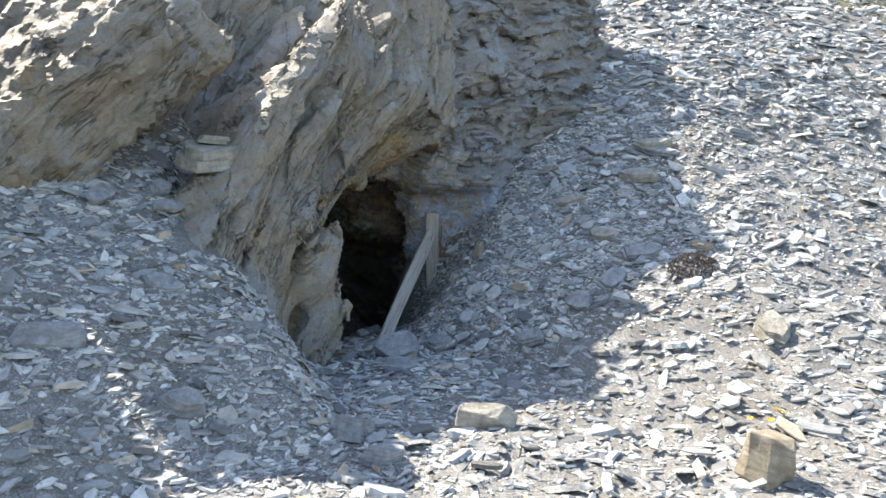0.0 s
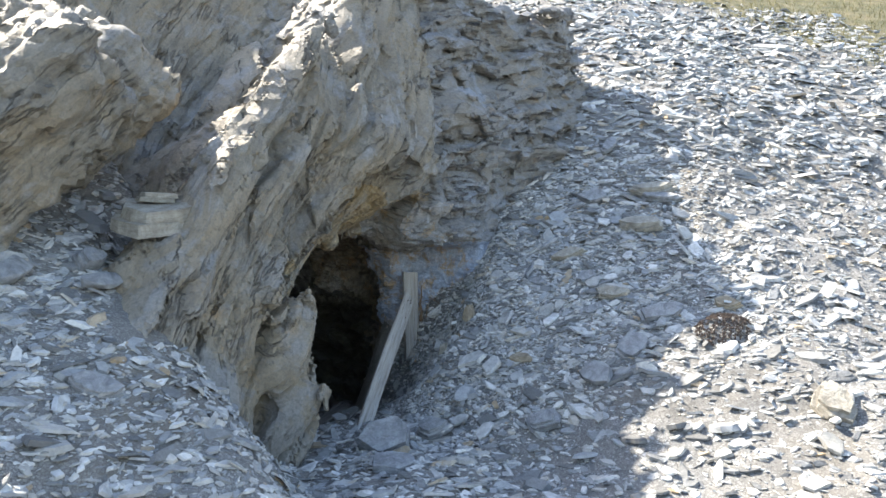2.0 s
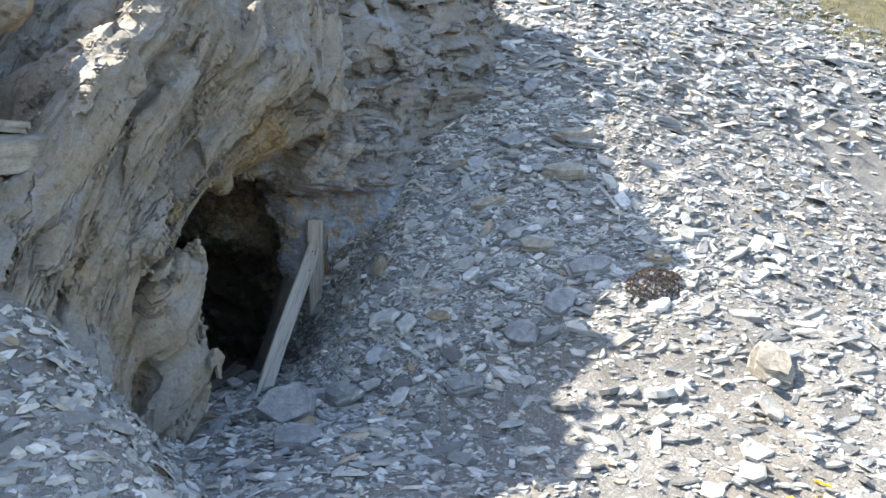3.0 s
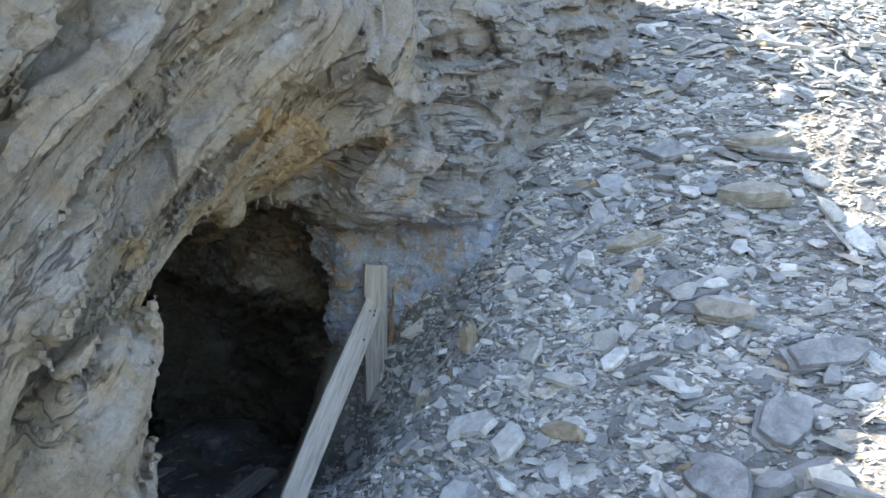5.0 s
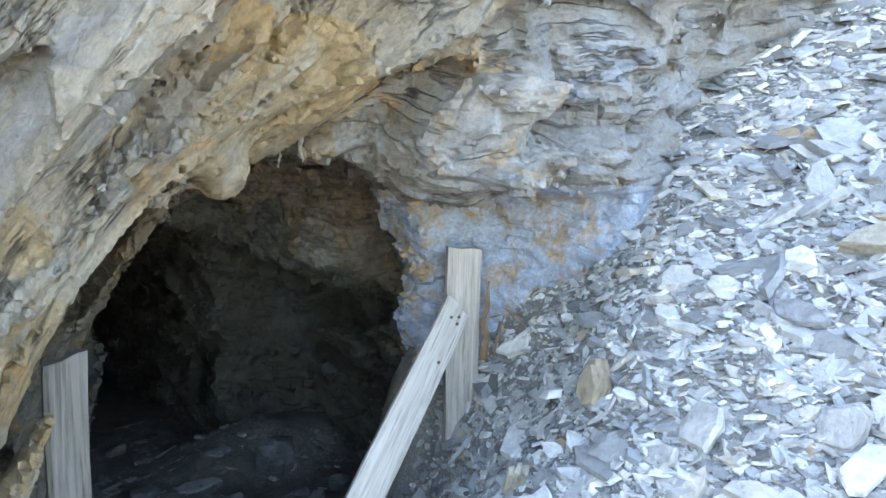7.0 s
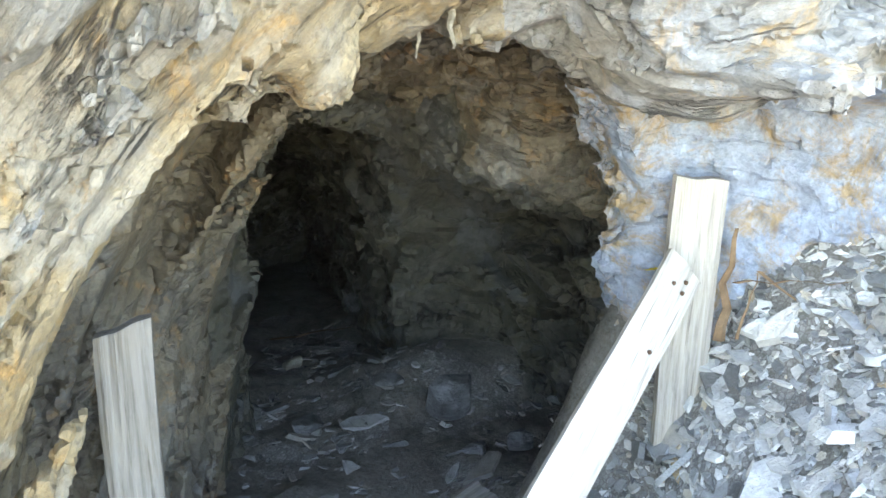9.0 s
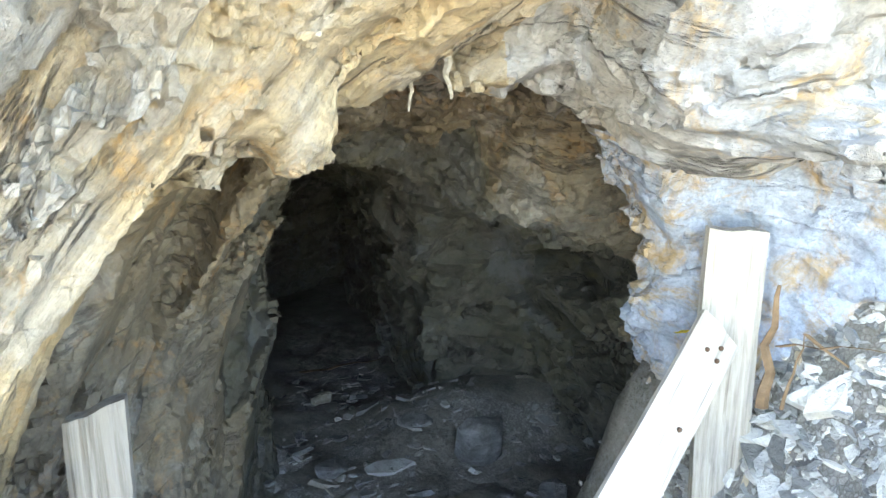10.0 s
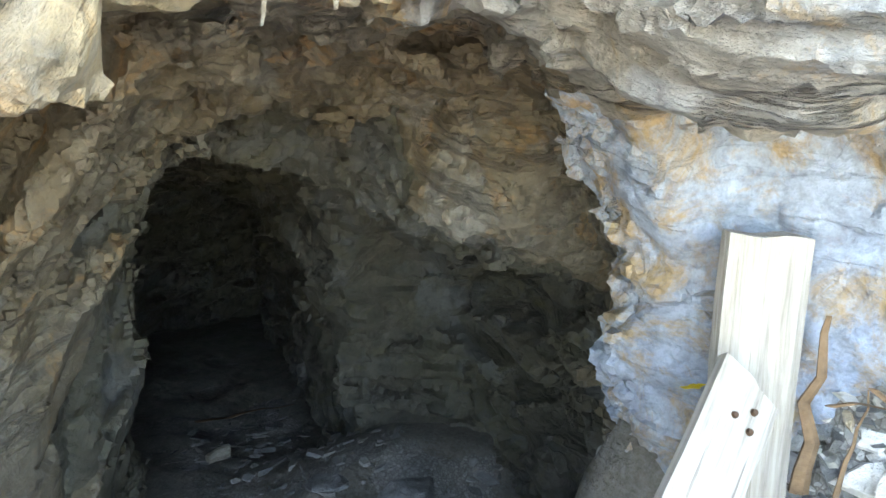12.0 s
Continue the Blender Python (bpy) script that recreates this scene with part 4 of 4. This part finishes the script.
def chip_cloud(name, x, y, size, rng, label, sides=6, lift=0.35, material=CHIP):
    """Flat broken chips lying on the slope, in one mesh."""
    n = len(x)
    z = ground_rough(x, y)
    lie = slopes(x, y)
    nor = 0.7 * lie + np.array((0, 0, 0.3)) + rng.normal(0, 0.27, (n, 3))
    nor[:, 2] = np.abs(nor[:, 2]) + 0.05
    nor /= np.linalg.norm(nor, axis=1)[:, None]
    run = np.cross(lie, (0, 0, 1.0))
    t = 1.3 * run / (np.linalg.norm(run, axis=1)[:, None] + 0.05) * rng.choice((-1, 1), n)[:, None] + rng.normal(0, 0.7, (n, 3))
    t -= nor * (t * nor).sum(1)[:, None]
    t /= np.linalg.norm(t, axis=1)[:, None]
    b = np.cross(nor, t)
    long = size * rng.uniform(1.0, 2.2, n)
    wide = size * rng.uniform(0.55, 1.0, n)
    thick = np.clip(size * rng.uniform(0.1, 0.36, n), 0.003, 0.035)
    ang = (np.arange(sides)[None] + rng.uniform(-0.36, 0.36, (n, sides))) * 2 * np.pi / sides
    rad = rng.uniform(0.62, 1.12, (n, sides))
    u, v = np.cos(ang) * rad * long[:, None], np.sin(ang) * rad * wide[:, None]
    c = np.stack([x, y, z], 1) + nor * (thick * lift)[:, None]
    ring = c[:, None] + u[..., None] * t[:, None] + v[..., None] * b[:, None]
    shrink = rng.uniform(0.72, 0.97, (n, 1, 1))
    top = c[:, None] + (ring - c[:, None]) * shrink + nor[:, None] * (thick[:, None] * rng.uniform(0.7, 1.3, (n, sides)))[..., None] * 0.6
    low = ring - nor[:, None] * thick[:, None, None] * 0.6
    verts = np.concatenate([top, low], 1).reshape(-1, 3)
    k = np.arange(n)[:, None] * (2 * sides)
    faces = [(k + np.arange(sides)[None]).tolist()]
    quads = []
    for i in range(sides):
        j = (i + 1) % sides
        quads.append(np.concatenate([k + i, k + sides + i, k + sides + j, k + j], 1))
    ob = make_mesh(name, verts.tolist(), faces[0] + np.concatenate(quads).tolist(), material, None, "", False)
    return tagged(ob, label, "stones", kind="stuff")


def scatter(rng, count, xr, yr, median, spread, low, high, within=False):
    x, y = rng.uniform(*xr, count), rng.uniform(*yr, count)
    size = np.clip(median * np.exp(rng.normal(0, spread, count)), low, high)
    s, d = to_cliff(x, y)
    z = ground_height(x, y)
    rim = np.minimum(np.minimum(x - xr[0], xr[1] - x), np.minimum(y - yr[0], yr[1] - y))
    open_air = ((rock_shape(s, d, z + 0.03) > -0.02) | (s > 4.15)) & (rng.random(count) < rim / 0.7)
    if not within:
        open_air &= ~((d < -0.85) & (s > -0.9) & (s < 2.0) & (d > -8))
    return x[open_air], y[open_air], size[open_air]


def gather(rng, *zones):
    got = [scatter(rng, *zone) for zone in zones]
    return [np.concatenate(a) for a in zip(*got)]


rng = np.random.default_rng(5)
x, y, size = gather(
    rng,
    (36000, (-4.0, 5.2), (2.8, 9.9), 0.0155, 0.55, 0.006, 0.08),
    (18000, (-0.8, 3.2), (6.0, 9.4), 0.013, 0.55, 0.005, 0.06),
    (18000, (-0.7, 2.2), (6.4, 9.2), 0.015, 0.5, 0.006, 0.05),
    (9000, (0.8, 9.6), (8.2, 16.6), 0.045, 0.45, 0.02, 0.14),
    (11000, (-3.6, 0.4), (3.2, 6.6), 0.016, 0.5, 0.007, 0.06),
    (2500, (1.0, 5.6), (9.0, 13.5), 0.035, 0.45, 0.015, 0.1),
    (3500, (-4.5, -1.5), (5.0, 8.5), 0.024, 0.5, 0.01, 0.1),
    (5000, (-7.0, 9.0), (-2.0, 9.0), 0.03, 0.4, 0.012, 0.09),
)
chip_cloud("slate_chips", x, y, size, rng, "loose grey and buff slate chips covering the scree")
x, y, size = gather(
    rng,
    (2000, (-3.6, 5.0), (2.8, 10.0), 0.044, 0.35, 0.03, 0.12),
    (600, (2.0, 8.5), (9.0, 15.0), 0.075, 0.35, 0.05, 0.18),
    (200, (-4.5, -1.5), (5.0, 8.5), 0.06, 0.4, 0.03, 0.15),
)
chip_cloud("slate_fragments", x, y, size, rng, "larger flat slate fragments scattered over the scree", 7, 0.5)


# Chips inside the tunnel, in the copy darkened for shade.
x, y, size = gather(rng, (3000, (-3.4, 0.6), (7.6, 11.5), 0.02, 0.5, 0.008, 0.07, True))
s, d = to_cliff(x, y)
deep = d < -0.6
chip_cloud("damp_slate_chips", x[deep], y[deep], size[deep], rng, "slate chips on the tunnel floor, darkened for shade", material=SHADE_CHIP)


def grass():
    """Thin dry turf at the top of the scree."""
    g = np.random.default_rng(9)
    n = 9000
    x, y = g.uniform(3.5, 13, n), g.uniform(9.5, 19, n)
    keep = (x + 0.5 * y - 14.0 + g.normal(0, 0.7, n) > 0)
    x, y = x[keep], y[keep]
    n = len(x)
    z = ground_rough(x, y)
    a, h = g.uniform(0, 6.28, n), g.uniform(0.05, 0.16, n)
    lx, ly = g.normal(0, 0.06, n), g.normal(0, 0.06, n)
    w = 0.006
    base = np.stack([x, y, z - 0.01], 1)
    side = np.stack([np.cos(a), np.sin(a), 0 * a], 1) * w
    tip = base + np.stack([lx, ly, h], 1)
    middle = base + np.stack([lx * 0.4, ly * 0.4, h * 0.6], 1)
    verts = np.stack([base - side, base + side, middle + side * 0.7, middle - side * 0.7, tip], 1).reshape(-1, 3)
    k = np.arange(n)[:, None] * 5
    quads = np.concatenate([k, k + 1, k + 2, k + 3], 1).tolist()
    tris = np.concatenate([k + 3, k + 2, k + 4], 1).tolist()
    tagged(make_mesh("grass", verts.tolist(), quads + tris, STRAW, None, "", False), "sparse dry grass above the scree", "grass", kind="stuff")


grass()


def slate_mesh(seed):
    r = random.Random(seed)
    sides = r.choice((5, 6, 7, 8))
    ang = [(i + r.uniform(-0.35, 0.35)) * 2 * math.pi / sides for i in range(sides)]
    rad = [r.uniform(0.65, 1.1) for _ in ang]
    wide, thick = r.uniform(0.4, 0.8), r.uniform(0.07, 0.17)
    ring = [(math.cos(a) * k, math.sin(a) * k * wide) for a, k in zip(ang, rad)]
    inset = [(px * r.uniform(0.78, 0.95), py * r.uniform(0.78, 0.95)) for px, py in ring]
    verts = [(px, py, thick * r.uniform(0.75, 1.2)) for px, py in inset] + [(px, py, thick * 0.3) for px, py in ring] + [(px * 0.9, py * 0.9, -thick) for px, py in ring]
    faces = [tuple(range(sides))]
    for lv in (0, sides):
        for i in range(sides):
            j = (i + 1) % sides
            faces.append((lv + i, lv + sides + i, lv + sides + j, lv + j))
    faces.append(tuple(range(3 * sides - 1, 2 * sides - 1, -1)))
    me = bpy.data.meshes.new("slate_piece")
    me.from_pydata(verts, [], faces)
    me.materials.append(CHIP)
    return me


def slate_pieces():
    shapes = [slate_mesh(300 + i) for i in range(28)]
    r = random.Random(21)
    spots = [((-1.6, 3.0), (4.0, 8.4), 210), ((0.0, 1.9), (6.6, 8.5), 75)]
    for xr, yr, count in spots:
        for _ in range(count):
            x, y = r.uniform(*xr), r.uniform(*yr)
            s, d = to_cliff(np.array([x]), np.array([y]))
            if rock_shape(s, d, ground_height(np.array([x]), np.array([y])) + 0.05)[0] < 0.03:
                continue
            k = min(0.16, 0.06 * math.exp(r.gauss(0, 0.38)))
            ob = new("slate_piece", r.choice(shapes))
            ob.parent = ground
            ob.matrix_world = slope_frame(x, y, r.uniform(0, 360), r.gauss(0, 13), r.gauss(0, 13)) @ pose(0, 0, 0.012 + 0.12 * k) @ Matrix.Diagonal((k, k, k, 1))


slate_pieces()
